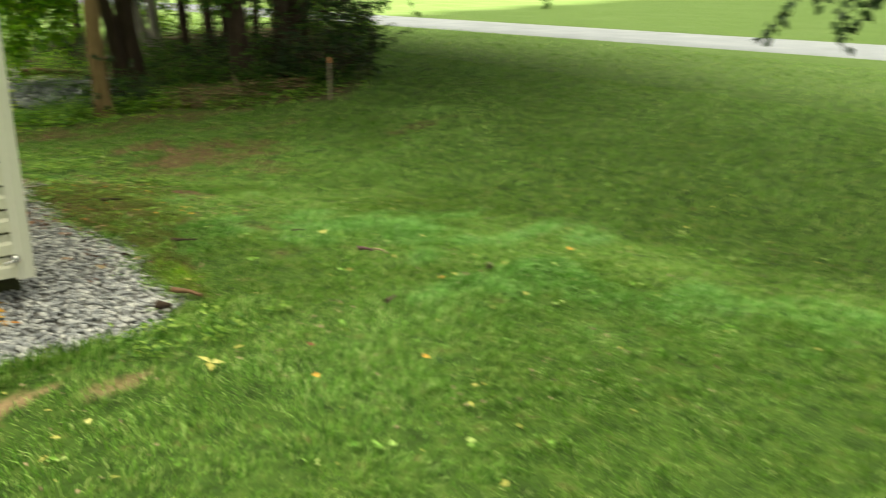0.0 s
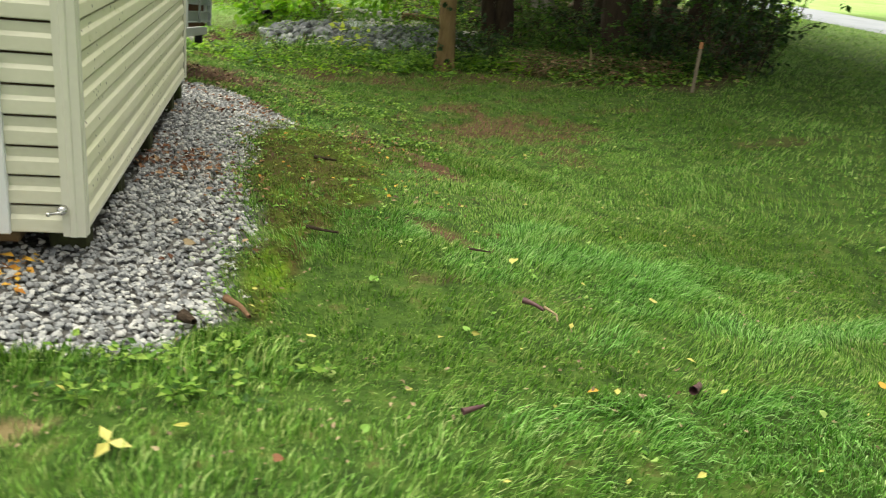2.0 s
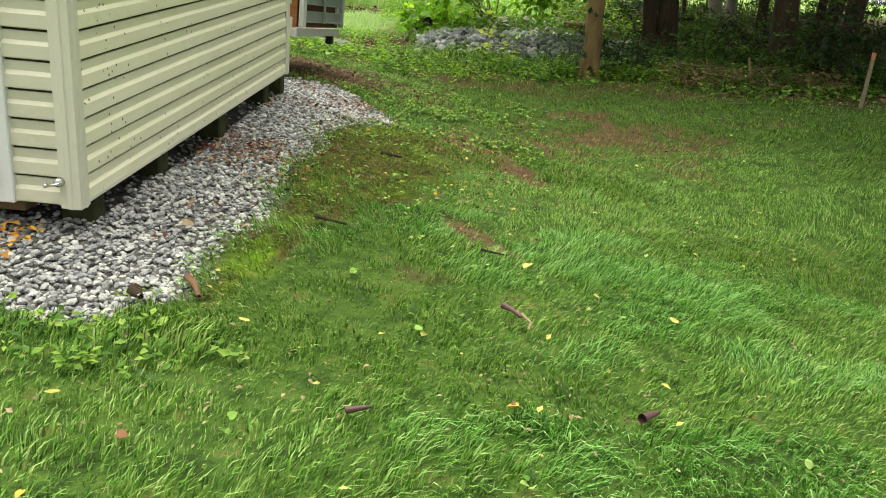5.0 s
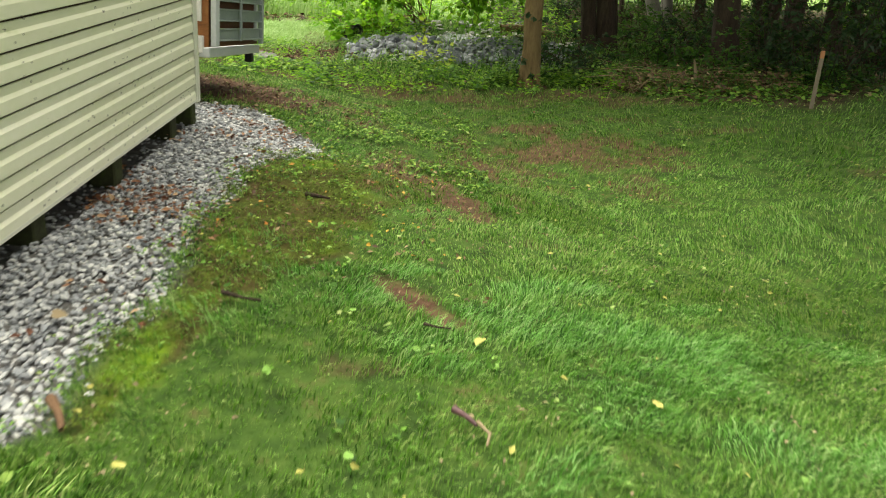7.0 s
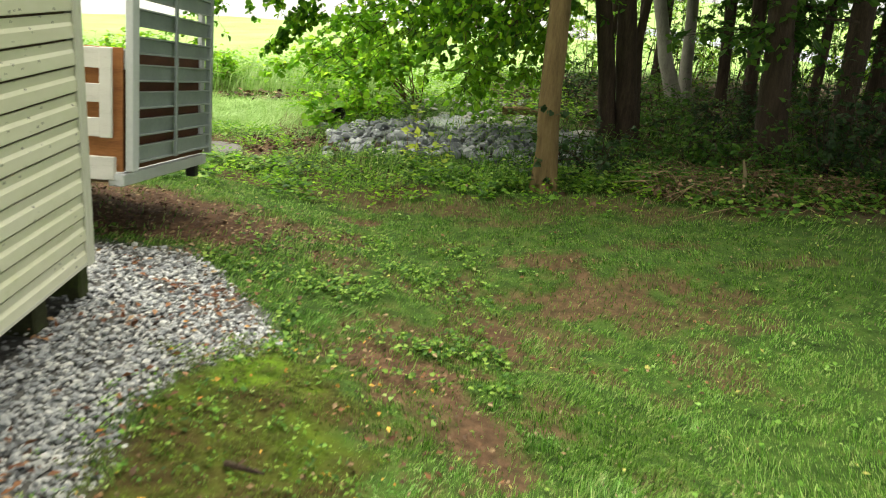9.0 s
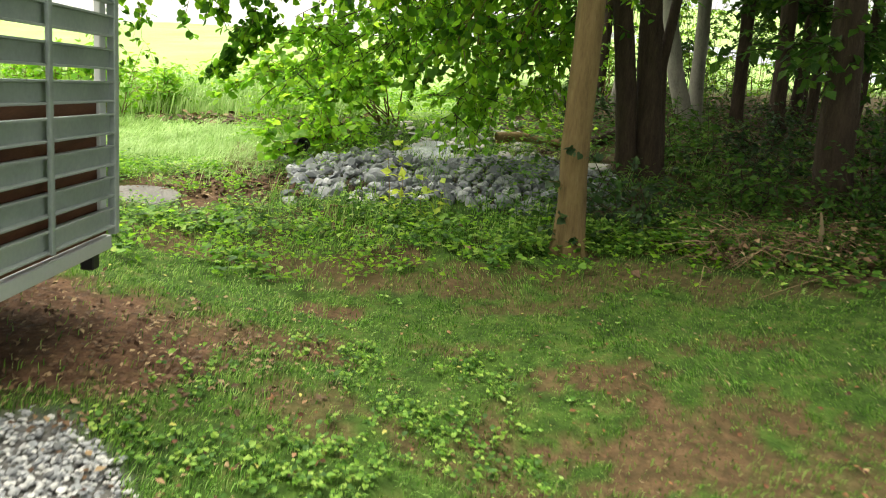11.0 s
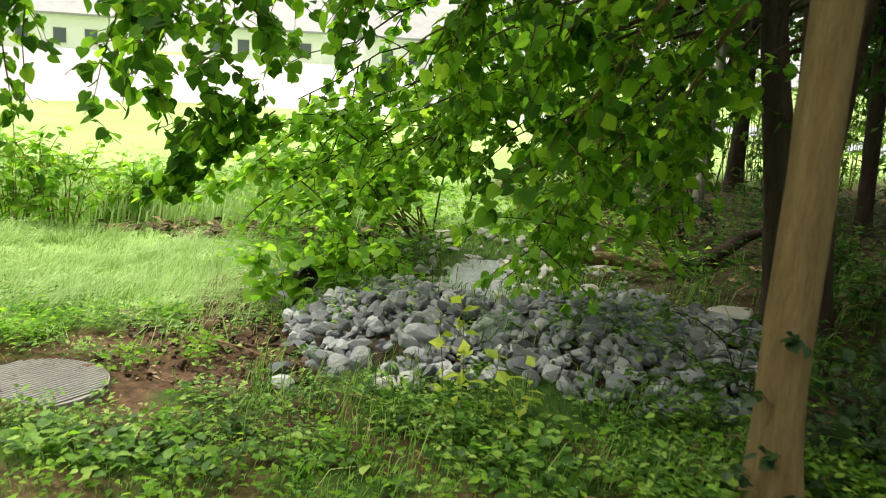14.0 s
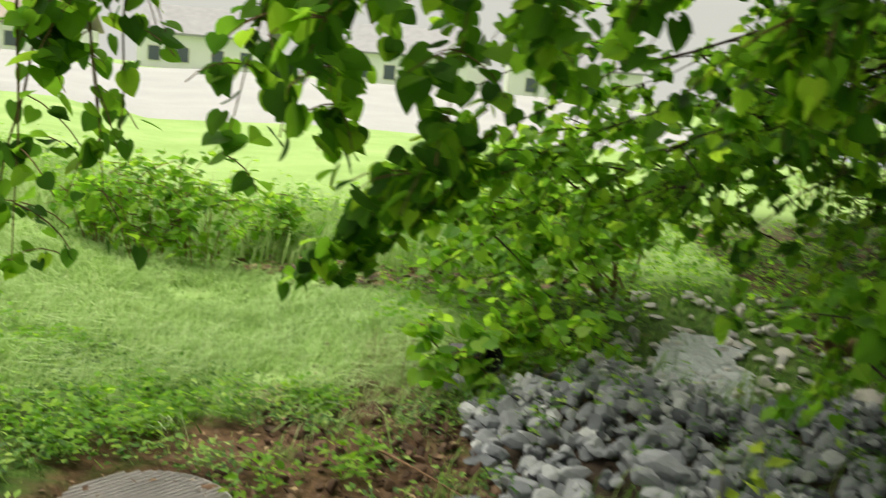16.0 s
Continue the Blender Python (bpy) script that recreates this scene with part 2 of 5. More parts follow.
# ---- materials ----
def mat(name, stops, scale=8.0, fine=60.0, rough=0.8, bump=0.3, metal=0.0, island=0.0, objects=0.0, stretch=(1, 1, 1), detail=6.0, spec=0.3, local=False, dist=0.01, through_light=0.0, lit=1.9):
    """A node material: colours from stops [(place, rgb), ...] over two scales of noise, with relief, and a shift for each piece."""
    m = bpy.data.materials.new(name)
    m.use_nodes = True
    t = m.node_tree
    b = t.nodes["Principled BSDF"]
    co = t.nodes.new("ShaderNodeTexCoord") if local else t.nodes.new("ShaderNodeNewGeometry")
    mp = t.nodes.new("ShaderNodeMapping")
    mp.inputs["Scale"].default_value = stretch
    t.links.new(co.outputs["Object" if local else "Position"], mp.inputs["Vector"])
    n1, n2 = t.nodes.new("ShaderNodeTexNoise"), t.nodes.new("ShaderNodeTexNoise")
    for n, s in ((n1, scale), (n2, fine)):
        n.inputs["Scale"].default_value, n.inputs["Detail"].default_value = s, detail
        t.links.new(mp.outputs[0], n.inputs["Vector"])
    mix = t.nodes.new("ShaderNodeMix")
    mix.data_type = "FLOAT"
    mix.inputs[0].default_value = 0.4
    t.links.new(n1.outputs["Fac"], mix.inputs[2])
    t.links.new(n2.outputs["Fac"], mix.inputs[3])
    out = mix.outputs[0]
    for amount, node, socket in ((island, "ShaderNodeNewGeometry", "Random Per Island"), (objects, "ShaderNodeObjectInfo", "Random")):
        if amount:
            r = t.nodes.new(node)
            mm = t.nodes.new("ShaderNodeMix")
            mm.data_type = "FLOAT"
            mm.inputs[0].default_value = amount
            t.links.new(out, mm.inputs[2])
            t.links.new(r.outputs[socket], mm.inputs[3])
            out = mm.outputs[0]
    ramp = t.nodes.new("ShaderNodeValToRGB")
    el = ramp.color_ramp.elements
    while len(el) < len(stops):
        el.new(0.5)
    for e, (p, c) in zip(el, stops):
        e.position, e.color = p, (*c, 1)
    t.links.new(out, ramp.inputs[0])
    t.links.new(ramp.outputs[0], b.inputs["Base Color"])
    b.inputs["Roughness"].default_value, b.inputs["Metallic"].default_value = rough, metal
    b.inputs["Specular IOR Level"].default_value = spec
    if bump:
        bp = t.nodes.new("ShaderNodeBump")
        bp.inputs["Strength"].default_value, bp.inputs["Distance"].default_value = bump, dist
        t.links.new(mix.outputs[0], bp.inputs["Height"])
        t.links.new(bp.outputs[0], b.inputs["Normal"])
    if through_light:
        tr = t.nodes.new("ShaderNodeBsdfTranslucent")
        sh = t.nodes.new("ShaderNodeMixShader")
        sh.inputs[0].default_value = through_light
        hs = t.nodes.new("ShaderNodeHueSaturation")
        hs.inputs["Hue"].default_value, hs.inputs["Value"].default_value = 0.487, lit
        t.links.new(ramp.outputs[0], hs.inputs["Color"])
        t.links.new(hs.outputs[0], tr.inputs["Color"])
        t.links.new(b.outputs[0], sh.inputs[1])
        t.links.new(tr.outputs[0], sh.inputs[2])
        t.links.new(sh.outputs[0], t.nodes["Material Output"].inputs["Surface"])
    return m


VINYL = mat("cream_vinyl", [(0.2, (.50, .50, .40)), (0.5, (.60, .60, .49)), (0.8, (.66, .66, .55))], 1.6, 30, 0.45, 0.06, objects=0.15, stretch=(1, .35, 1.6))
# same vinyl with stains, its base raised to paint light onto the side wall
VINYL_STAINED_LIT = mat("weathered_lit_cream_vinyl", [(0.28, (.46, .49, .24)), (0.40, (.70, .70, .53)), (0.62, (.77, .76, .62)), (0.8, (.79, .78, .66))], 1.3, 24, 0.5, 0.08, objects=0.12, stretch=(1, .5, 1.4))
sp = VINYL_STAINED_LIT.node_tree
geo, vor, lt, patch, gate_n, both, dark = (sp.nodes.new(k) for k in ("ShaderNodeNewGeometry", "ShaderNodeTexVoronoi", "ShaderNodeMath", "ShaderNodeTexNoise", "ShaderNodeMath", "ShaderNodeMath", "ShaderNodeMix"))
vor.inputs["Scale"].default_value, patch.inputs["Scale"].default_value = 24.0, 3.0
lt.operation, gate_n.operation, both.operation, dark.data_type = "LESS_THAN", "GREATER_THAN", "MULTIPLY", "RGBA"
lt.inputs[1].default_value, gate_n.inputs[1].default_value = 0.13, 0.50
dark.inputs[7].default_value = (.06, .055, .04, 1)
sp.links.new(geo.outputs["Position"], vor.inputs["Vector"])
sp.links.new(geo.outputs["Position"], patch.inputs["Vector"])
sp.links.new(vor.outputs["Distance"], lt.inputs[0])
sp.links.new(patch.outputs["Fac"], gate_n.inputs[0])
sp.links.new(lt.outputs[0], both.inputs[0])
sp.links.new(gate_n.outputs[0], both.inputs[1])
sp.links.new(both.outputs[0], dark.inputs[0])
bs = sp.nodes["Principled BSDF"]
sp.links.new(bs.inputs["Base Color"].links[0].from_socket, dark.inputs[6])
sp.links.new(dark.outputs[2], bs.inputs["Base Color"])
TRIM = mat("cream_trim", [(0.2, (.58, .58, .50)), (0.8, (.66, .66, .57))], 2, 40, 0.4, 0.05)
WHITE_WOOD = mat("white_painted_wood", [(0.2, (.62, .65, .68)), (0.8, (.74, .77, .79))], 3, 60, 0.5, 0.12, stretch=(6, 6, 1))
BLACK_IRON = mat("black_iron", [(0.2, (.008, .008, .009)), (0.8, (.02, .02, .022))], 20, 120, 0.5, 0.15)
CHROME = mat("dull_chrome", [(0.2, (.5, .5, .5)), (0.8, (.7, .7, .7))], 30, 150, 0.25, 0.05, metal=1.0)
MOSSY_WOOD = mat("dark_mossy_wood", [(0.25, (.012, .012, .007)), (0.5, (.04, .045, .018)), (0.75, (.07, .11, .02))], 9, 60, 0.9, 0.6, objects=0.2)
DARK_BOARD = mat("brown_floor_frame", [(0.2, (.05, .035, .02)), (0.8, (.16, .11, .06))], 5, 50, 0.85, 0.4, stretch=(1, 8, 8))
SHINGLE = mat("grey_shingle", [(0.2, (.10, .10, .11)), (0.8, (.2, .2, .21))], 4, 50, 0.9, 0.5)
GREY_STEEL = mat("grey_painted_steel", [(0.2, (.17, .20, .20)), (0.5, (.26, .30, .30)), (0.8, (.36, .40, .39))], 5, 50, 0.45, 0.12, objects=0.2)
PALE_STEEL = mat("pale_grey_painted_steel", [(0.2, (.45, .48, .50)), (0.8, (.6, .62, .63))], 5, 50, 0.45, 0.12)
TRAILER_WHITE = mat("old_white_paint", [(0.25, (.48, .46, .42)), (0.45, (.66, .65, .62)), (0.8, (.72, .71, .69))], 6, 60, 0.6, 0.25, stretch=(1, 6, 6))
ORANGE_PLY = mat("orange_stained_plywood", [(0.2, (.13, .05, .018)), (0.5, (.32, .13, .045)), (0.8, (.42, .20, .08))], 4, 40, 0.65, 0.25, stretch=(.7, 5, 5))
BRUSH = mat("brown_dead_stalk", [(0.1, (.09, .055, .033)), (0.5, (.21, .135, .078)), (0.9, (.38, .29, .17))], 4, 30, 0.85, 0.1, island=0.65)
RED_LITTER = mat("wet_red_brown_leaf", [(0.08, (.04, .014, .009)), (0.45, (.13, .048, .022)), (0.75, (.24, .11, .05)), (0.95, (.45, .33, .2))], 3, 30, 0.6, 0.1, island=0.75)
RED_BOARD = mat("wet_red_brown_board", [(0.2, (.035, .014, .008)), (0.5, (.085, .032, .015)), (0.8, (.14, .06, .028))], 4, 40, 0.7, 0.25, stretch=(5, .7, 5))
TYRE = mat("tyre_rubber", [(0.2, (.012, .012, .012)), (0.8, (.03, .03, .03))], 10, 80, 0.8, 0.3)
BARK_TAN = mat("tan_bark", [(0.26, (.085, .056, .026)), (0.42, (.15, .102, .046)), (0.58, (.195, .138, .063)), (0.8, (.26, .195, .10))], 7, 40, 0.95, 1.0, stretch=(2.6, 2.6, .45), dist=0.03)
BARK_DARK = mat("dark_brown_bark", [(0.25, (.018, .013, .010)), (0.5, (.052, .036, .025)), (0.8, (.10, .072, .05))], 9, 50, 0.95, 1.0, stretch=(3, 3, .5), dist=0.03)
BARK_PALE = mat("pale_grey_bark", [(0.25, (.10, .095, .08)), (0.5, (.24, .225, .19)), (0.8, (.36, .34, .30))], 6, 45, 0.9, 0.6, stretch=(2, 2, .7))
LEAF = mat("broad_leaf", [(0.15, (.018, .058, .008)), (0.42, (.042, .13, .011)), (0.65, (.11, .255, .018)), (0.9, (.24, .38, .03))], 0.9, 12, 0.6, 0.0, island=0.6, spec=0.2, through_light=0.65, lit=2.5)
LEAF_BRIGHT = mat("light_green_leaf", [(0.1, (.05, .15, .012)), (0.5, (.12, .29, .02)), (0.9, (.26, .42, .04))], 1.5, 12, 0.5, 0.0, island=0.6, spec=0.25, through_light=0.55, lit=2.1)
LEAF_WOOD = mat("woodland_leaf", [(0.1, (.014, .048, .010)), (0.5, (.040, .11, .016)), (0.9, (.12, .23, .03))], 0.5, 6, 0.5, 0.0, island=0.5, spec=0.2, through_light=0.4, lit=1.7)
# leaf green lowered towards black to paint in the wood's shade
LEAF_SHRUB = mat("shaded_shrub_leaf", [(0.1, (.007, .022, .007)), (0.5, (.016, .045, .012)), (0.9, (.042, .09, .020))], 0.7, 8, 0.5, 0.0, island=0.5, spec=0.35, through_light=0.3)
YELLOW_GREEN = mat("yellow_green_leaf", [(0.1, (.20, .30, .03)), (0.5, (.34, .44, .06)), (0.9, (.48, .55, .12))], 1.5, 12, 0.5, 0.0, island=0.6, spec=0.2, through_light=0.4)
WEED = mat("weed_leaf", [(0.14, (.016, .05, .010)), (0.40, (.055, .15, .018)), (0.60, (.13, .27, .03)), (0.82, (.30, .43, .09))], 1.3, 15, 0.55, 0.0, island=0.6, through_light=0.3)
GRASS = mat("lawn_grass", [(0.16, (.018, .060, .008)), (0.36, (.062, .172, .016)), (0.52, (.130, .285, .034)), (0.68, (.235, .415, .095)), (0.86, (.36, .42, .16))], 0.8, 7.0, 0.65, 0.0, island=0.68, spec=0.3, through_light=0.2)
def tint(material, key, colour, amount):
    """Mixes a colour into a material's base by an attribute of the mesh."""
    t = material.node_tree
    ramp = next(n for n in t.nodes if n.bl_idname == "ShaderNodeValToRGB")
    targets = [l.to_socket for l in ramp.outputs[0].links]
    a, k, mx = t.nodes.new("ShaderNodeAttribute"), t.nodes.new("ShaderNodeMath"), t.nodes.new("ShaderNodeMix")
    a.attribute_name, k.operation, mx.data_type, mx.blend_type = key, "MULTIPLY", "RGBA", "MULTIPLY"
    k.inputs[1].default_value = amount
    mx.inputs[7].default_value = (*colour, 1)
    t.links.new(a.outputs["Fac"], k.inputs[0])
    t.links.new(k.outputs[0], mx.inputs[0])
    t.links.new(ramp.outputs[0], mx.inputs[6])
    for q in targets:
        t.links.new(mx.outputs[2], q)


tint(GRASS, "swath", (.92, 1.12, 1.35), .9)
TALL_GRASS = mat("tall_meadow_grass", [(0.12, (.12, .23, .05)), (0.45, (.26, .40, .13)), (0.8, (.44, .55, .30)), (0.95, (.56, .60, .42))], 0.7, 3.0, 0.55, 0.0, island=0.55, through_light=0.35)
MOSS = mat("olive_moss_tuft", [(0.15, (.035, .034, .010)), (0.45, (.062, .078, .012)), (0.7, (.10, .15, .014)), (0.9, (.17, .24, .02))], 5, 20, 0.9, 0.0, island=0.45)
STRAW = mat("dry_stalk", [(0.1, (.10, .075, .045)), (0.5, (.23, .175, .105)), (0.9, (.38, .31, .19))], 4, 30, 0.8, 0.1, island=0.6)
LITTER = mat("dead_leaf", [(0.08, (.045, .025, .015)), (0.45, (.11, .065, .038)), (0.7, (.20, .125, .065)), (0.95, (.44, .34, .20))], 3, 30, 0.7, 0.1, island=0.75)
YELLOW_LEAF = mat("yellow_leaf", [(0.1, (.26, .24, .04)), (0.5, (.42, .40, .11)), (0.9, (.55, .54, .24))], 12, 60, 0.6, 0.1, objects=0.4)
ORANGE_LEAF = mat("orange_leaf", [(0.1, (.30, .11, .02)), (0.5, (.52, .27, .04)), (0.9, (.62, .42, .07))], 6, 60, 0.6, 0.1, island=0.7)
BROWN_STICK = mat("brown_stick", [(0.1, (.05, .03, .018)), (0.5, (.16, .09, .05)), (0.9, (.28, .17, .09))], 20, 90, 0.8, 0.4)
POD = mat("purple_brown_pod", [(0.1, (.03, .018, .02)), (0.5, (.09, .045, .05)), (0.9, (.18, .09, .09))], 20, 90, 0.5, 0.4)
GRAVEL = mat("grey_limestone_gravel", [(0.14, (.105, .105, .108)), (0.35, (.25, .265, .285)), (0.6, (.39, .40, .41)), (0.85, (.61, .61, .59)), (0.95, (.46, .36, .26))], 1.8, 90, 0.85, 0.3, island=0.62, objects=0.0)
GRAVEL_ONE = mat("grey_gravel_stone", [(0.14, (.105, .105, .108)), (0.35, (.25, .265, .285)), (0.6, (.39, .40, .41)), (0.85, (.61, .61, .59)), (0.95, (.46, .36, .26))], 1.8, 90, 0.85, 0.3, objects=0.55)
ROCK = mat("grey_quarry_rock", [(0.12, (.07, .076, .088)), (0.36, (.16, .172, .192)), (0.56, (.265, .278, .30)), (0.80, (.47, .48, .49)), (1.0, (.40, .32, .25))], 6, 45, 0.85, 0.5, objects=0.5, dist=0.02)
ROCK_MASS = mat("grey_quarry_rock_heap", [(0.12, (.07, .076, .088)), (0.36, (.16, .172, .192)), (0.56, (.265, .278, .30)), (0.80, (.47, .48, .49)), (1.0, (.40, .32, .25))], 6, 45, 0.85, 0.5, island=0.5, dist=0.02)
PALE_ROCK = mat("pale_creek_stone", [(0.1, (.22, .22, .22)), (0.5, (.36, .355, .34)), (0.9, (.50, .47, .42))], 6, 45, 0.7, 0.4, island=0.5)
CONCRETE = mat("grey_ribbed_concrete", [(0.2, (.15, .145, .14)), (0.5, (.225, .215, .21)), (0.8, (.30, .29, .285))], 7, 60, 0.85, 0.4)
ROAD = mat("pale_worn_asphalt", [(0.2, (.17, .185, .22)), (0.5, (.24, .26, .30)), (0.8, (.31, .33, .37))], 1.2, 50, 0.9, 0.3)
DRIVE = mat("pale_concrete_drive", [(0.2, (.27, .275, .28)), (0.8, (.37, .375, .38))], 0.4, 10, 0.9, 0.2)
HOUSE_WALL = mat("white_house_siding", [(0.2, (.76, .76, .78)), (0.8, (.82, .82, .84))], 1, 12, 0.6, 0.1)
HOUSE_ROOF = mat("grey_house_roof", [(0.2, (.22, .22, .24)), (0.8, (.36, .36, .38))], 1.5, 12, 0.9, 0.3)
HOUSE_TAN = mat("tan_house_roof", [(0.2, (.28, .24, .21)), (0.8, (.42, .37, .33))], 1.5, 12, 0.9, 0.3)
STAKE = mat("grey_weathered_stake", [(0.2, (.14, .11, .08)), (0.8, (.30, .25, .19))], 12, 70, 0.9, 0.4, stretch=(4, 4, 1))
STAKE_TIP = mat("faded_orange_paint", [(0.2, (.40, .16, .07)), (0.8, (.52, .25, .12))], 12, 70, 0.7, 0.2)
PIPE = mat("black_pipe_plastic", [(0.2, (.015, .015, .017)), (0.8, (.04, .04, .045))], 8, 60, 0.5, 0.2)

GLASS = bpy.data.materials.new("window_glass")
GLASS.use_nodes = True
GLASS.node_tree.nodes["Principled BSDF"].inputs["Base Color"].default_value = (.08, .10, .12, 1)
GLASS.node_tree.nodes["Principled BSDF"].inputs["Roughness"].default_value = 0.08

WATER = bpy.data.materials.new("creek_water")
WATER.use_nodes = True
wt = WATER.node_tree
wb = wt.nodes["Principled BSDF"]
# pale base stands in for sky reflection and foam on the water
wb.inputs["Base Color"].default_value = (.46, .50, .52, 1)
wb.inputs["Roughness"].default_value = 0.2
wb.inputs["IOR"].default_value = 1.33
wnz, wbp = wt.nodes.new("ShaderNodeTexNoise"), wt.nodes.new("ShaderNodeBump")
wnz.inputs["Scale"].default_value, wnz.inputs["Detail"].default_value = 22.0, 5.0
wbp.inputs["Strength"].default_value, wbp.inputs["Distance"].default_value = 1.0, 0.06
wt.links.new(wnz.outputs["Fac"], wbp.inputs["Height"])
wt.links.new(wbp.outputs[0], wb.inputs["Normal"])


def ground_material():
    """Turf, bare earth, moss, leaf mould and a painted glare on the far lawn, laid by the patch attributes of the
    ground.
    """
    m = bpy.data.materials.new("turf_and_earth")
    m.use_nodes = True
    t = m.node_tree
    b = t.nodes["Principled BSDF"]
    b.inputs["Roughness"].default_value = 0.95
    b.inputs["Specular IOR Level"].default_value = 0.15
    pos = t.nodes.new("ShaderNodeNewGeometry")

    def blend(scale, stops, detail=8.0):
        n, r = t.nodes.new("ShaderNodeTexNoise"), t.nodes.new("ShaderNodeValToRGB")
        n.inputs["Scale"].default_value, n.inputs["Detail"].default_value, n.inputs["Roughness"].default_value = scale, detail, 0.65
        t.links.new(pos.outputs["Position"], n.inputs["Vector"])
        while len(r.color_ramp.elements) < len(stops):
            r.color_ramp.elements.new(0.5)
        for e, (p, c) in zip(r.color_ramp.elements, stops):
            e.position, e.color = p, (*c, 1)
        t.links.new(n.outputs["Fac"], r.inputs[0])
        return r.outputs[0], n

    # turf base is darkened to paint the shade between grass blades
    col, n0 = blend(9.0, [(0.3, (.018, .034, .008)), (0.46, (.036, .075, .013)), (0.58, (.06, .11, .02)), (0.72, (.10, .085, .035))])
    # the first layer bleaches distant turf: overexposure and lens veil put into colour
    for attr, scale, stops in (("far_lawn_glare", 0.5, [(0.3, (.21, .33, .10)), (0.55, (.27, .40, .14)), (0.75, (.34, .45, .19))]),
                               ("wood", 9.0, [(0.3, (.03, .022, .014)), (0.5, (.085, .055, .034)), (0.62, (.06, .075, .026)), (0.8, (.17, .115, .07))]),
                               ("moss", 7.0, [(0.30, (.04, .026, .012)), (0.45, (.06, .048, .014)), (0.58, (.068, .078, .014)), (0.74, (.10, .145, .016))]),
                               ("vivid", 10.0, [(0.30, (.05, .07, .012)), (0.5, (.085, .15, .012)), (0.7, (.14, .24, .014))]),
                               ("dirt", 16.0, [(0.3, (.040, .023, .014)), (0.48, (.09, .050, .031)), (0.66, (.15, .086, .053)), (0.8, (.25, .165, .105))]),
                               ("bed", 20.0, [(0.3, (.05, .05, .05)), (0.7, (.16, .155, .15))]),
                               ("sand", 30.0, [(0.3, (.16, .11, .06)), (0.5, (.26, .18, .10)), (0.7, (.36, .27, .16))])):
        c, n = blend(scale, stops)
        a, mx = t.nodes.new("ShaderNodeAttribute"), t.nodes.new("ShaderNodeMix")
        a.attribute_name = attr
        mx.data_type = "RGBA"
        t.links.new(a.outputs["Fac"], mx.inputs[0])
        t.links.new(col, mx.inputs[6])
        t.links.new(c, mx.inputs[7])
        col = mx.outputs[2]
    t.links.new(col, b.inputs["Base Color"])
    fine, bp = t.nodes.new("ShaderNodeTexNoise"), t.nodes.new("ShaderNodeBump")
    fine.inputs["Scale"].default_value, fine.inputs["Detail"].default_value = 45.0, 8.0
    t.links.new(pos.outputs["Position"], fine.inputs["Vector"])
    bp.inputs["Strength"].default_value, bp.inputs["Distance"].default_value = 0.8, 0.02
    t.links.new(fine.outputs["Fac"], bp.inputs["Height"])
    t.links.new(bp.outputs[0], b.inputs["Normal"])
    return m


# ---- the ground: one sheet to the horizon ----
def axis(dense_a, dense_b, step, far):
    out = [dense_a]
    s = step
    while out[-1] > -far:
        s *= 1.18
        out.append(out[-1] - s)
    lo = out[::-1]
    mid = list(np.arange(dense_a + step, dense_b, step))
    out = [dense_b]
    s = step
    while out[-1] < far:
        s *= 1.18
        out.append(out[-1] + s)
    return np.array(lo + mid + out)


gx, gy = axis(-2.5, 7.5, 0.05, 900), axis(1.0, 16.5, 0.05, 900)
X, Y = np.meshgrid(gx, gy, indexing="ij")
x, y = X.ravel(), Y.ravel()
near = ((x > -3) & (x < 9) & (y > 0) & (y < 20)).astype(float)
dirt, moss, wood, bed = dirt_mask(x, y), moss_mask(x, y), wood_mask(x, y), gravel_mask(x, y)
z = ground_z(x, y) + near * (0.05 * (vnoise(x, y, 0.9, 21) - 0.5) + 0.02 * (vnoise(x, y, 0.22, 22) - 0.5) + 0.012 * (vnoise(x, y, 0.09, 23) - 0.5)) - 0.02 * dirt - 0.02 * bed - 0.10 * (np.hypot(x - .06, y - 11.87) < .30)
ny = len(gy)
i, j = np.meshgrid(np.arange(len(gx) - 1), np.arange(ny - 1), indexing="ij")
quads = np.stack([i * ny + j, (i + 1) * ny + j, (i + 1) * ny + j + 1, i * ny + j + 1], -1).reshape(-1, 4)
ground = mass("ground", np.stack([x, y, z], 1), quads, ground_material(), True)
tagged(ground, "mown green lawn with bare earth and moss patches", "ground", kind="structure")
# where the ground is painted paler for glare on the open lawn
far_lawn_glare = np.maximum(.22 * fade(x, 9, 13), np.maximum(fade(y - .5 * x, 12.4, 13.4) * fade(1.2 - x, -.5, .5), np.maximum(fade(y - .35 * (x - 3), 19.5, 21.5), fade(y, 16, 17) * fade(4.2 - x, -.5, .5))))
for key, values in (("dirt", np.clip(dirt + 0.0, 0, 1)), ("moss", moss), ("vivid", vivid_mask(x, y)), ("wood", wood), ("bed", bed), ("sand", sand_mask(x, y)), ("far_lawn_glare", far_lawn_glare)):
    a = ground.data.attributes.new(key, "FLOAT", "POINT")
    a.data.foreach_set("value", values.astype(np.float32))


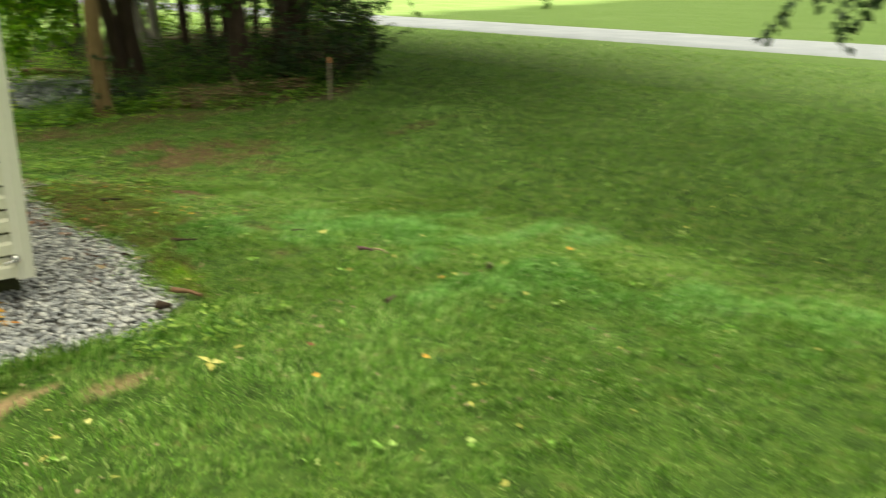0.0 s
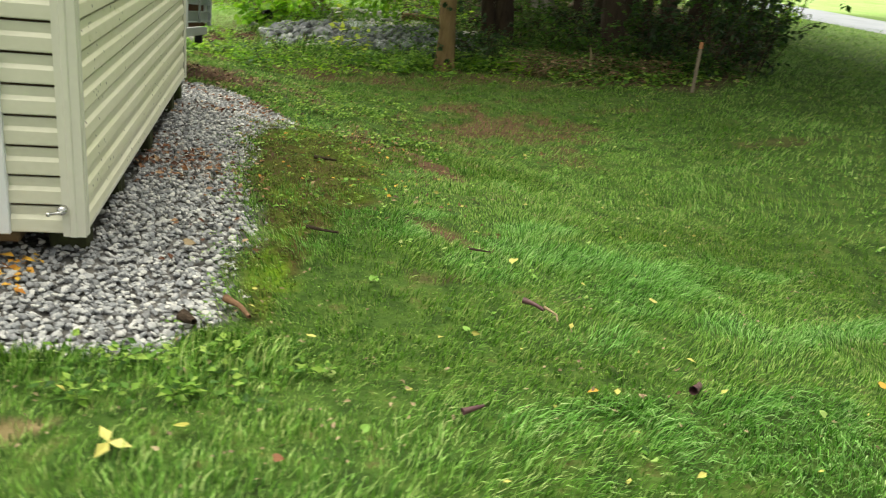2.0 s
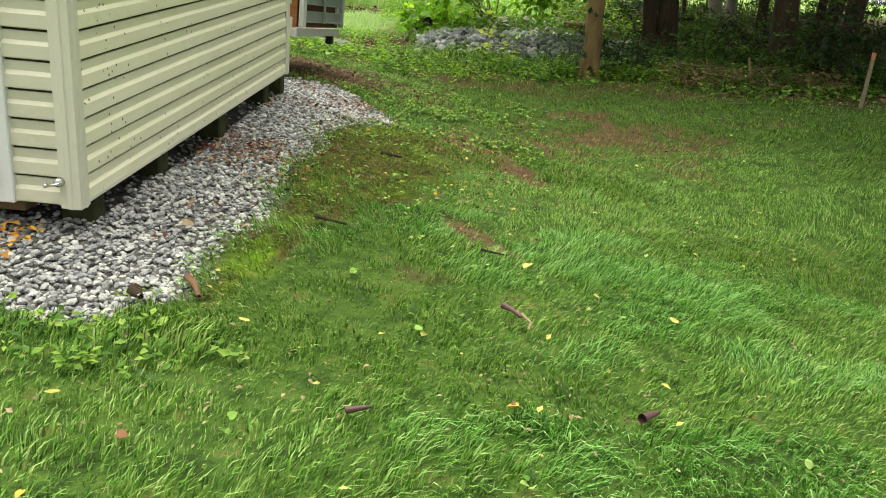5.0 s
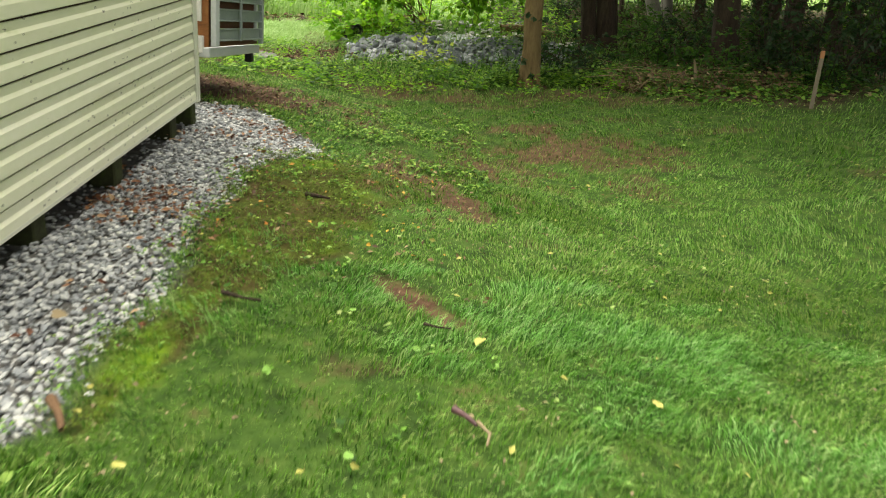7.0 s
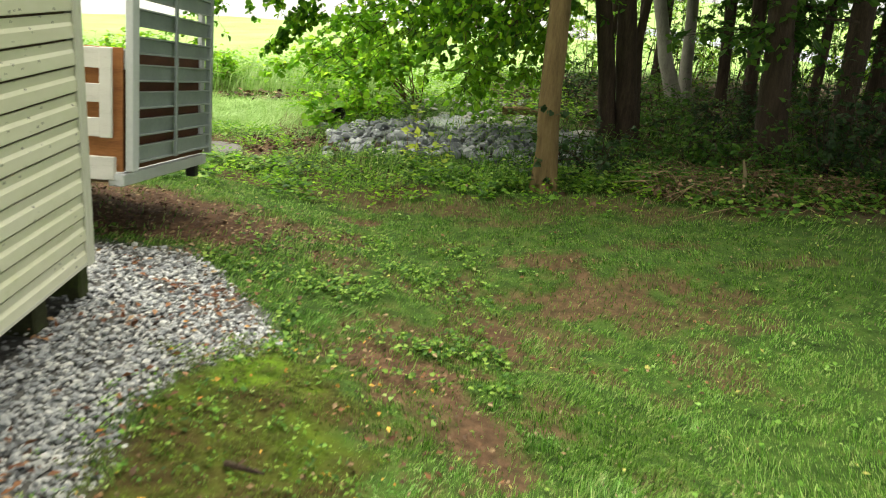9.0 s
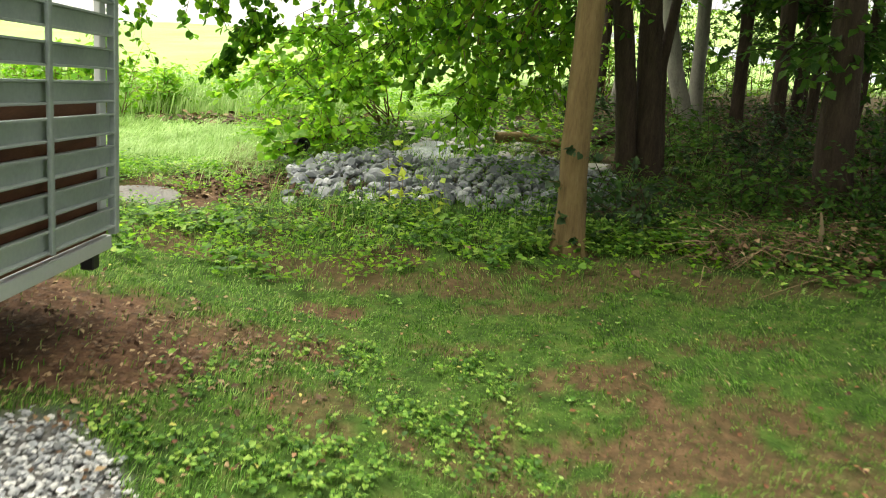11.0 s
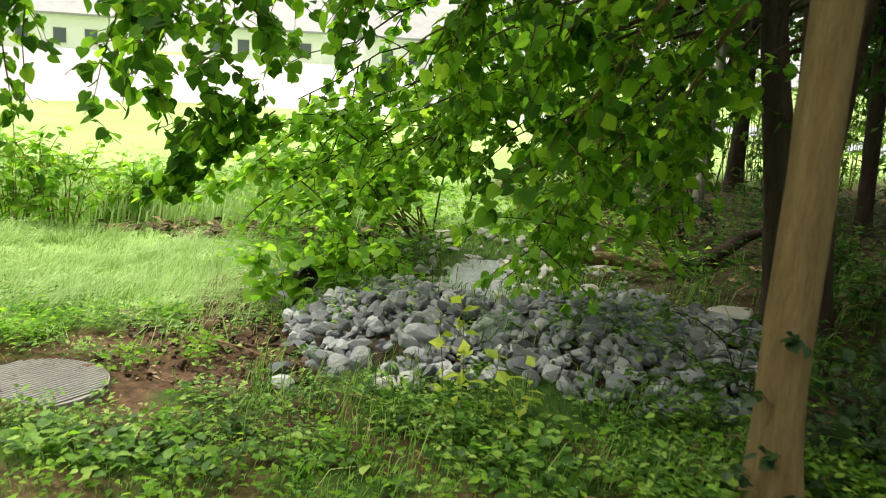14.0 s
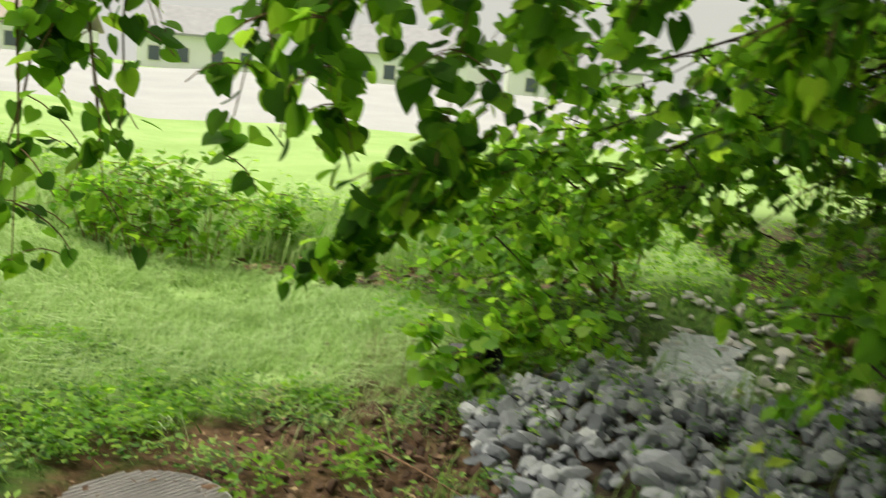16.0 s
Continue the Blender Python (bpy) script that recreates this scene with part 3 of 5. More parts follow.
def sheet(name, xs, ys, lift, material, slant=0.0):
    """A paved strip that follows the land, with a small edge."""
    A, B = np.meshgrid(xs, ys, indexing="ij")
    a, b = A.ravel() + slant * B.ravel(), B.ravel()
    h = np.full(len(a), lift)
    n = len(ys)
    edge = (np.arange(len(a)) // n == 0) | (np.arange(len(a)) // n == len(xs) - 1) | (np.arange(len(a)) % n == 0) | (np.arange(len(a)) % n == n - 1)
    h[edge] = -0.05
    p, q = np.meshgrid(np.arange(len(xs) - 1), np.arange(n - 1), indexing="ij")
    F = np.stack([p * n + q, (p + 1) * n + q, (p + 1) * n + q + 1, p * n + q + 1], -1).reshape(-1, 4)
    return mass(name, np.stack([a, b, ground_z(a, b) + h], 1), F, material, True)


tagged(sheet("road", np.array([18.0, 18.1, 19.0, 20.4, 21.5, 21.6]), np.arange(-60, 121, 2.0), 0.03, ROAD, -.165), "narrow blue-grey worn asphalt lane through lawns", "road", kind="structure")
tagged(sheet("driveway", np.arange(-60, 9.1, 1.5), np.arange(33.5, 64, 1.0), 0.22, DRIVE), "wide pale concrete driveway before the far houses", "driveway", kind="structure")


# ---- the shed ----
SX0, SX1, SY0, SY1, SZ0, SZ1 = -1.64, 0.787, 3.90, 6.97, 0.12, 2.15
LAP = 0.1016


def lap_profile(z, out, sign):
    """One siding course: butt edge below, flat face, then a hollow upper lip. out: the wall's plane; sign: which way is outward."""
    pts = [(0.0, 0.011), (0.016, 0.010), (0.018, 0.014), (0.017, 0.056), (0.007, 0.070), (0.009, LAP - .004), (0.008, LAP), (0.0, LAP)]
    return [(out + sign * u, z + v) for u, v in pts]


shed = thing("garden_shed", "cream vinyl-sided garden shed raised on mossy timber blocks", "shed")
core = box(SX0 + .02, SX1 - .045, SY0 + .05, SY1 - .05, SZ0 + .01, SZ1, 0)
wall_core = part("wall", core, VINYL, shed)
# dark backing sheets paint the shadow and dirt in the gaps between laps
side_wall = part("side_wall", box(SX1 - .04, SX1 - .036, SY0 + .055, SY1 - .055, SZ0 + .02, SZ1, 0), DARK_BOARD, shed)
front_wall = part("front_wall", box(0.54, SX1 - .05, SY0 + .036, SY0 + .04, SZ0 + .02, SZ1, 0), DARK_BOARD, shed)
back_wall = part("back_wall", box(SX0 + .03, SX1 - .05, SY1 - .04, SY1 - .036, SZ0 + .02, SZ1, 0), DARK_BOARD, shed)
courses = int((SZ1 - SZ0) / LAP)
for k in range(courses):
    zz = SZ0 - .011 + k * LAP
    part("siding_board", profile_bar(lap_profile(zz, SX1 - .018, 1), 1, SY0 + .045, SY1 - .045), VINYL_STAINED_LIT, side_wall)
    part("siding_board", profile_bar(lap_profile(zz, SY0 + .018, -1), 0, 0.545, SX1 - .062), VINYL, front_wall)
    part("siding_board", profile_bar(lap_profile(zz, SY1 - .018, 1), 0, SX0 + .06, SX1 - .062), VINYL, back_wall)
for ya, s in ((SY0, 1), (SY1, -1)):
    # moulded post: two flat wings with a raised bead at the corner
    outline = [(-.078, .006), (-.078, -.004), (-.052, -.005), (-.048, -.010), (-.030, -.011), (-.024, -.006), (.006, -.006), (.006, .024), (.011, .030), (.010, .048), (.005, .052), (.004, .078), (-.006, .078), (-.006, .006)]
    bm = bmesh.new()
    rings = [[bm.verts.new((SX1 + .88 * u, ya + s * .88 * v, zz)) for u, v in outline] for zz in (SZ0 - .012, SZ1)]
    for q in range(len(outline)):
        bm.faces.new((rings[0][q], rings[0][(q + 1) % len(outline)], rings[1][(q + 1) % len(outline)], rings[1][q]))
    bm.faces.new(rings[0])
    bm.faces.new(rings[1])
    bmesh.ops.recalc_face_normals(bm, faces=bm.faces[:])
    part("corner_post", bm, TRIM, shed, "pale cream moulded vinyl corner post")
part("bottom_rail", box(SX1 - .03, SX1 + .001, SY0 + .06, SY1 - .06, SZ0 - .006, SZ0 + .010, .002), TRIM, shed)
part("floor_frame", box(SX0 + .03, SX1 - .22, SY0 + .03, SY1 - .2, SZ0 - .05, SZ0 + .02, .004), DARK_BOARD, shed, "dark brown wooden floor frame under the shed")
# door side: white jamb, and the white-framed door with its strap hinges
part("door_jamb", box(0.462, 0.552, SY0 - .012, SY0 + .02, SZ0 - .008, SZ1 - .2, .004), WHITE_WOOD, shed, "white painted door jamb")
door = part("door", box(-0.42, 0.455, SY0 + .004, SY0 + .022, SZ0 + .02, SZ1 - .25, .002), VINYL, shed, "closed white-framed door with cream siding panel")
for a, b, c, d in ((0.368, 0.456, SZ0 + .018, SZ1 - .25), (-0.42, -0.335, SZ0 + .018, SZ1 - .25)):
    part("door_stile", box(a, b, SY0 - .010, SY0 + .006, c, d, .003), WHITE_WOOD, door)
for c, d in ((SZ0 + .016, SZ0 + .145), (1.02, 1.12), (SZ1 - .35, SZ1 - .25)):
    part("door_rail", box(-0.333, 0.366, SY0 - .0095, SY0 + .006, c, d, .003), WHITE_WOOD, door)
for k in range(1, courses - 2):
    zz = SZ0 + .045 + k * LAP
    if zz > SZ0 + .14 and not 0.93 < zz < 1.1:
        part("door_siding", profile_bar(lap_profile(zz, SY0 + .006, -0.8), 0, -0.333, 0.366), VINYL, door)
for hz in (0.225, 1.01, 1.72):
    bm = bmesh.new()
    box(0.462, 0.505, SY0 - .020, SY0 - .010, hz - .045, hz + .042, .003, bm)
    box(0.440, 0.462, SY0 - .024, SY0 - .010, hz - .034, hz + .034, .005, bm)
    tri = bmesh.new()
    pr = [(0.44, hz - .024), (0.44, hz + .024), (0.40, hz + .012), (0.345, hz + .010), (0.322, hz + .014), (0.31, hz), (0.322, hz - .014), (0.345, hz - .010), (0.40, hz - .012)]
    f0 = [tri.verts.new((u, SY0 - .018, v)) for u, v in pr]
    f1 = [tri.verts.new((u, SY0 - .010, v)) for u, v in pr]
    tri.faces.new(f0[::-1])
    tri.faces.new(f1)
    for q in range(len(pr)):
        tri.faces.new((f0[q], f0[(q + 1) % len(pr)], f1[(q + 1) % len(pr)], f1[q]))
    bmesh.ops.recalc_face_normals(tri, faces=tri.faces[:])
    tmp = bpy.data.meshes.new("tmp")
    tri.to_mesh(tmp)
    tri.free()
    bm.from_mesh(tmp)
    bpy.data.meshes.remove(tmp)
    part("hinge", bm, BLACK_IRON, shed, "black iron T strap hinge")
bm = bmesh.new()
bmesh.ops.create_cone(bm, cap_ends=True, segments=16, radius1=.018, radius2=.014, depth=.03, matrix=Matrix.Translation((.722, SY0 - .012, .207)) @ Matrix.Rotation(radians(90), 4, "X"))
bmesh.ops.create_cone(bm, cap_ends=True, segments=10, radius1=.005, radius2=.005, depth=.05, matrix=Matrix.Translation((.705, SY0 - .028, .200)) @ Matrix.Rotation(radians(80), 4, "Y"))
bmesh.ops.create_uvsphere(bm, u_segments=10, v_segments=8, radius=.009, matrix=Matrix.Translation((.680, SY0 - .030, .196)))
part("wall_fitting", bm, CHROME, shed, "small dull chrome fitting low on the wall", True)
for k, by in enumerate((4.06, 4.70, 5.55, 6.45, 6.88)):
    part("support_block", box(SX1 - .16, SX1 - .025, by, by + (.09 if k in (0, 4) else .11), -0.12, SZ0 - .008, .008), MOSSY_WOOD, shed, "dark mossy timber support block")
part("skid", box(SX1 - .55, SX1 - .42, SY0 + .05, SY1 - .05, -0.10, SZ0 - .048, .01), MOSSY_WOOD, shed)
part("skid", box(SX0 + .3, SX0 + .42, SY0 + .05, SY1 - .05, -0.10, SZ0 - .048, .01), MOSSY_WOOD, shed)
# unseen roof and gables, added to close the shed and block skylight
bm = bmesh.new()
mid = (SX0 + SX1) / 2
rv = [(SX0 - .15, SZ1 - .06), (mid, SZ1 + .75), (SX1 + .15, SZ1 - .06), (SX1 + .15, SZ1 - .02), (mid, SZ1 + .80), (SX0 - .15, SZ1 - .02)]
r0 = [bm.verts.new((u, SY0 - .12, v)) for u, v in rv]
r1 = [bm.verts.new((u, SY1 + .12, v)) for u, v in rv]
for q in range(6):
    bm.faces.new((r0[q], r0[(q + 1) % 6], r1[(q + 1) % 6], r1[q]))
for r in (r0[::-1], r1):
    bm.faces.new((r[0], r[1], r[4], r[5]))
    bm.faces.new((r[1], r[2], r[3], r[4]))
bmesh.ops.recalc_face_normals(bm, faces=bm.faces[:])
part("roof", bm, SHINGLE, shed)
for yy in (SY0 + .02, SY1 - .05):
    bm = bmesh.new()
    g0 = [bm.verts.new(p) for p in ((SX0 + .02, yy, SZ1 - .001), (SX1 - .02, yy, SZ1 - .001), (mid, yy, SZ1 + .73))]
    g1 = [bm.verts.new((v.co.x, yy + .03, v.co.z)) for v in g0]
    bm.faces.new(g0)
    bm.faces.new(g1[::-1])
    for q in range(3):
        bm.faces.new((g0[q], g0[(q + 1) % 3], g1[(q + 1) % 3], g1[q]))
    part("gable", bm, VINYL, shed)

# ---- the utility trailer with its ramp gate up, leaning over with the slope ----
trailer = thing("utility_trailer", "small utility trailer with raised grey ramp gate and white board sides", "trailer", pose(0.685, 7.74, 0.325, 0, 0, -3.2) @ pose(0, 0, 0, -6.2, 0, 0))
GW, GH = 1.33, 1.10
gate = part("ramp_gate", box(-.012, .026, 0.0, .085, 0.0, GH, .004), PALE_STEEL, trailer, "tall slatted grey steel ramp gate, folded up")
part("gate_post", box(-.012, .024, GW - .05, GW, 0.0, GH, .004), GREY_STEEL, gate)
part("gate_bar", box(.016, .032, .62, .652, 0.03, GH - .01, .003), GREY_STEEL, gate)
for k in range(8):
    h0 = .035 + k * .136
    pr = [(-.008, h0), (.022, h0), (.022, h0 + .007), (.0, h0 + .010), (.0, h0 + .078), (.022, h0 + .080), (.022, h0 + .088), (-.008, h0 + .088)]
    part("slat", profile_bar(pr, 1, .084, GW - .049), GREY_STEEL, gate)
part("gate_brace", box(-.040, -.013, GW - .12, GW - .052, .02, GH - .03, .004), PALE_STEEL, gate, "pale steel upright behind the gate")
part("rear_frame", box(-.09, -.014, -.02, GW + .01, -.075, -.012, .005), PALE_STEEL, trailer)
part("deck", box(-2.5, -.09, 0.0, GW, -.06, -.015, .004), DARK_BOARD, trailer)
part("side_panel", box(-2.45, -.03, .012, .027, -.005, .605, .002), ORANGE_PLY, trailer, "orange-brown stained plywood lining")
part("side_panel", box(-2.45, -.03, GW - .027, GW - .012, -.005, .605, .002), RED_BOARD, trailer)
part("tail_board", box(-.05, -.03, .03, GW - .03, -.004, .59, .003), RED_BOARD, trailer, "wet red-brown board behind the gate")
part("side_panel", box(-2.47, -2.455, .012, GW - .012, -.005, .605, .002), ORANGE_PLY, trailer)
part("side_sill", box(-2.5, -.06, -.03, .01, -.045, .07, .004), TRAILER_WHITE, trailer, "white painted sill board")
for yy in (-.022, GW + .002):
    for h0, h1 in ((.167, .26), (.335, .425), (.50, .60)):
        part("side_board", box(-2.44, -.13, yy, yy + .02, h0, h1, .003), TRAILER_WHITE, trailer)
    for xx in (-.125, -1.2, -2.38):
        part("side_post", box(xx, xx + .06, yy - .022 if yy < 0 else yy + .02, yy if yy < 0 else yy + .042, 0.165, .602, .003), TRAILER_WHITE, trailer)
part("gate_stay", box(-.12, -.012, .03, .045, .50, .53, .003), PALE_STEEL, trailer)
part("gate_stay", box(-.06, -.013, .03, .045, .53, .60, .003), PALE_STEEL, trailer)
part("rest_foot", box(-.10, -.04, GW - .14, GW - .07, -.15, -.077, .006), BLACK_IRON, trailer)
for yy in (.15, GW - .33):
    bm = bmesh.new()
    bmesh.ops.create_cone(bm, cap_ends=True, segments=28, radius1=.24, radius2=.24, depth=.18, matrix=Matrix.Translation((-1.35, yy + .09, -.31)) @ Matrix.Rotation(radians(90), 4, "X"))
    bmesh.ops.bevel(bm, geom=[e for e in bm.edges if len(e.link_faces) == 2 and any(len(f.verts) > 4 for f in e.link_faces)], offset=.03, segments=2, affect="EDGES")
    part("tyre", bm, TYRE, trailer)

# ---- stakes, lid, pipe, creek, logs ----
stake = thing("marker_stake", "thin weathered wooden survey stake with faded orange top", "stake", pose(5.82, 9.86, -.30, 0, .3, 0))
part("shaft", box(-.017, .017, -.012, .012, 0, .53, .003), STAKE, stake)
part("tip", box(-.0175, .0175, -.0125, .0125, .532, .60, .003), STAKE_TIP, stake, "faded orange painted tip")

lid = thing("septic_lid", "round grey ribbed concrete tank lid set in the grass", "lid", pose(0.06, 11.87, float(ground_z(0.06, 11.87)) - .058, 0, 0, -35))
bm = bmesh.new()
bmesh.ops.create_cone(bm, cap_ends=True, segments=48, radius1=.345, radius2=.335, depth=.09, matrix=Matrix.Translation((0, 0, .0)))
part("slab", bm, CONCRETE, lid)
for k in range(25):
    u = -.30 + k * .025
    w = math.sqrt(.325 ** 2 - u * u)
    part("rib", box(u - .007, u + .007, -w, w, .0445, .053, .002), CONCRETE, lid)

bm = bmesh.new()
turns = [[bm.verts.new(((.065 + .007 * (k % 2)) * math.cos(q * math.pi / 12), (.065 + .007 * (k % 2)) * math.sin(q * math.pi / 12), k * .02)) for q in range(24)] for k in range(22)]
for k in range(21):
    for q in range(24):
        bm.faces.new((turns[k][q], turns[k][(q + 1) % 24], turns[k + 1][(q + 1) % 24], turns[k + 1][q]))
me = bpy.data.meshes.new("drain_pipe")
bm.to_mesh(me)
bm.free()
me.materials.append(PIPE)
pipe = tagged(new("drain_pipe", me), "black corrugated plastic drain pipe end in the bank", "pipe")
pipe.matrix_basis = pose(0.95, 13.9, -.30, 75, 0, 35)

wx, wy = np.meshgrid(np.linspace(1.7, 3.4, 60), np.linspace(13.6, 16.0, 60), indexing="ij")
wz = ground_z(2.6, 14.7) + .045 + .018 * vnoise(wx, wy, .16, 50) + .012 * vnoise(wx, wy, .06, 51)
p, q = np.meshgrid(np.arange(59), np.arange(59), indexing="ij")
tiles = np.stack([p * 60 + q, (p + 1) * 60 + q, (p + 1) * 60 + q + 1, p * 60 + q + 1], -1).reshape(-1, 4)
bend = 2.32 + .35 * fade(wy, 13.9, 15.6)
inside = np.abs(wx - bend) / (.30 + .12 * vnoise(wx, wy, .4, 53)) + .5 * (vnoise(wx, wy, .3, 52) - .5) < .95
tiles = tiles[inside.ravel()[tiles].all(1)]
creek = mass("creek", np.stack([wx.ravel(), wy.ravel(), wz.ravel()], 1), tiles, WATER, True)
tagged(creek, "shallow bright creek water running between stones", "water", kind="structure")


def fallen_log(pts, r, label, material=BARK_DARK):
    V, F = tube_arrays(pts, np.linspace(r, r * .6, len(pts)), 9, .25, 3)
    tagged(mass("fallen_log", V, F, material, True), label, "log", "logs by the creek")


fallen_log([(3.15, 14.45, -.16), (3.4, 14.5, -.15), (3.7, 14.55, -.19), (4.0, 14.4, -.2)], .06, "short pale bent log lying by the creek", BARK_TAN)
fallen_log([(4.15, 14.6, -.22), (4.5, 14.85, -.12), (4.8, 15.1, -.02), (5.2, 15.3, .05)], .07, "dark rotten log leaning among roots")


# ---- stones ----
def stone_mesh(name, material, seed, flat=0.7, detail=1, cut=(.55, .85), cuts=7, rough=.10):
    r = random.Random(seed)
    bm = bmesh.new()
    bmesh.ops.create_icosphere(bm, subdivisions=detail, radius=1)
    for _ in range(cuts):
        n = Vector((r.gauss(0, 1), r.gauss(0, 1), r.gauss(0, 1))).normalized()
        d = r.uniform(*cut)
        for v in bm.verts:
            k = v.co.dot(n)
            if k > d:
                v.co -= n * (k - d)
    for v in bm.verts:
        v.co *= 1 + r.uniform(-rough, rough)
        v.co.z *= flat
    me = bpy.data.meshes.new(name)
    bm.to_mesh(me)
    bm.free()
    me.materials.append(material)
    return me


def stone_cloud(P, S, shapes, spin, tilt):
    """Joined stones: arrays of places and sizes, shapes drawn at random."""
    chunks = []
    pick = spin.integers(0, len(shapes), len(P))
    for s, (T, F) in enumerate(shapes):
        idx = np.where(pick == s)[0]
        if not len(idx):
            continue
        a = spin.random(len(idx)) * 6.283
        b = (spin.random(len(idx)) - .5) * 2 * tilt
        T2 = T[None] * S[idx][:, None, :]
        cy, sy = np.cos(b)[:, None], np.sin(b)[:, None]
        xx = T2[:, :, 0] * cy + T2[:, :, 2] * sy
        zz = -T2[:, :, 0] * sy + T2[:, :, 2] * cy
        ca, sa = np.cos(a)[:, None], np.sin(a)[:, None]
        V = np.stack([xx * ca - T2[:, :, 1] * sa, xx * sa + T2[:, :, 1] * ca, zz], -1) + P[idx][:, None]
        chunks.append((V.reshape(-1, 3), (F[None] + (np.arange(len(idx)) * len(T))[:, None, None]).reshape(-1, 3)))
    return join(chunks)


def as_arrays(me):
    V = np.array([v.co[:] for v in me.vertices])
    return V, np.array([p.vertices[:] for p in me.polygons])


pebbles = [stone_mesh("gravel_stone", GRAVEL_ONE, 100 + k, .55, 1) for k in range(8)]
for me in pebbles:
    for pl in me.polygons:
        pl.use_smooth = False
pebble_shapes = [as_arrays(me) for me in pebbles]
n = 66000
px, py = rng.uniform(-1.6, 1.65, n), rng.uniform(3.1, 8.1, n)
keep = (rng.random(n) < gravel_mask(px, py)) & ((px > -0.1) | (rng.random(n) < .1)) & ~((px < .76) & (py > 4.05) & (py < 6.85) & (rng.random(n) < .85))
px, py = px[keep], py[keep]
size = rng.uniform(.0075, .017, len(px))
pz = ground_z(px, py) + .05 * (vnoise(px, py, .9, 21) - .5) + rng.uniform(-.028, .000, len(px))
P = np.stack([px, py, pz], 1)
S = size[:, None] * rng.uniform(.75, 1.3, (len(px), 3))
show = (px > .75) & (py > 3.2) & (py < 4.3)
top = np.argsort(-(pz + 10 * show))[:290]
rest = np.ones(len(px), bool)
rest[top] = False
V, F = stone_cloud(P[rest], S[rest], pebble_shapes, rng, .6)
bedding = tagged(mass("gravel_bed", V, F, GRAVEL), "grey crushed limestone gravel pad around the shed", "gravel", kind="stuff")
gravel_pad = thing("gravel_edge", "loose grey gravel stones by the shed corner", "gravel")
for k in top:
    ob = new("gravel_stone", pebbles[k % 8])
    ob.matrix_basis = pose(*P[k], rng.uniform(-30, 30), rng.uniform(-30, 30), rng.uniform(0, 360)) @ Matrix.Diagonal((*S[k], 1))
    ob.parent = gravel_pad

rocks = [stone_mesh("rock", ROCK, 300 + k, .66, 2, (.40, .68), 11, .025) for k in range(14)]
rock_shapes = [as_arrays(me) for me in rocks]
n = 3600
px, py = rng.uniform(.8, 4.3, n), rng.uniform(11.5, 14.7, n)
h = pile_z(px, py)
keep = h > .02
px, py, h = px[keep], py[keep], h[keep]
size = .030 + .050 * rng.random(len(px)) ** 1.9
size = np.where(h < .10, size * 1.1, size)
pz = ground_z(px, py) + h + rng.uniform(-.04, .02, len(px))
P = np.stack([px, py, pz], 1)
S = size[:, None] * rng.uniform(.75, 1.35, (len(px), 3))
order = np.argsort(py - 6 * size)
front = order[:300]
rest = np.ones(len(px), bool)
rest[front] = False
V, F = stone_cloud(P[rest], S[rest], rock_shapes, rng, .9)
heap = thing("rock_pile", "heap of broken grey quarry rocks at the wood's edge", "rock pile")
ob = tagged(mass("loose_rock", V, F, ROCK_MASS), kind="stuff")
ob.parent = heap
for k in front:
    ob = new("rock", rocks[k % 14])
    ob.matrix_basis = pose(*P[k], rng.uniform(-40, 40), rng.uniform(-40, 40), rng.uniform(0, 360)) @ Matrix.Diagonal((*S[k], 1))
    ob.parent = heap
# a mound of earth inside the heap
mx, my = np.meshgrid(np.linspace(.7, 4.3, 50), np.linspace(11.3, 14.6, 50), indexing="ij")
mz = ground_z(mx, my) + np.where(pile_z(mx, my) > .015, pile_z(mx, my) - .055, -.08)
p, q = np.meshgrid(np.arange(49), np.arange(49), indexing="ij")
mound = mass("mound", np.stack([mx.ravel(), my.ravel(), mz.ravel()], 1), np.stack([p * 50 + q, (p + 1) * 50 + q, (p + 1) * 50 + q + 1, p * 50 + q + 1], -1).reshape(-1, 4), BARK_DARK, True)
mound.parent = heap


def boulder(x, y, r, label, material=ROCK, flat=.7, lift=.3):
    me = stone_mesh("boulder", material, int(x * 100 + y * 37), flat, 2, (.45, .75), 10, .03)
    ob = tagged(new("boulder", me), label, "rock", "single stones round the heap")
    ob.matrix_basis = pose(x, y, float(ground_z(x, y) + max(pile_z(x, y), 0)) + r * lift, 5, -8, x * 77 % 360) @ Matrix.Diagonal((r, r * .8, r * .75, 1))
    return ob


boulder(.99, 13.62, .14, "dark grey rounded rock beside the heap")
boulder(1.16, 12.30, .11, "pale grey rock at the foot of the heap")
boulder(1.20, 12.12, .10, "pale grey rock at the foot of the heap")
boulder(1.73, 12.05, .10, "pinkish pale rock at the foot of the heap", PALE_ROCK)
boulder(1.94, 12.55, .13, "large blocky grey rock on the heap")
boulder(3.30, 11.95, .13, "large angular grey rock on the heap")
boulder(3.10, 11.70, .11, "pale grey rock at the foot of the heap")
boulder(3.42, 14.75, .13, "round white stone by the creek", PALE_ROCK)
boulder(3.95, 13.10, .22, "flat pale stone slab beside the heap", PALE_ROCK, .22)
boulder(3.15, 13.75, .12, "pale stone on the creek bank", PALE_ROCK)
n = 170
px, py = rng.uniform(1.8, 3.6, n), rng.uniform(13.9, 16.0, n)
V, F = stone_cloud(np.stack([px, py, ground_z(px, py) + .03 + 0 * px], 1), rng.uniform(.025, .085, (n, 3)), rock_shapes, rng, .3)
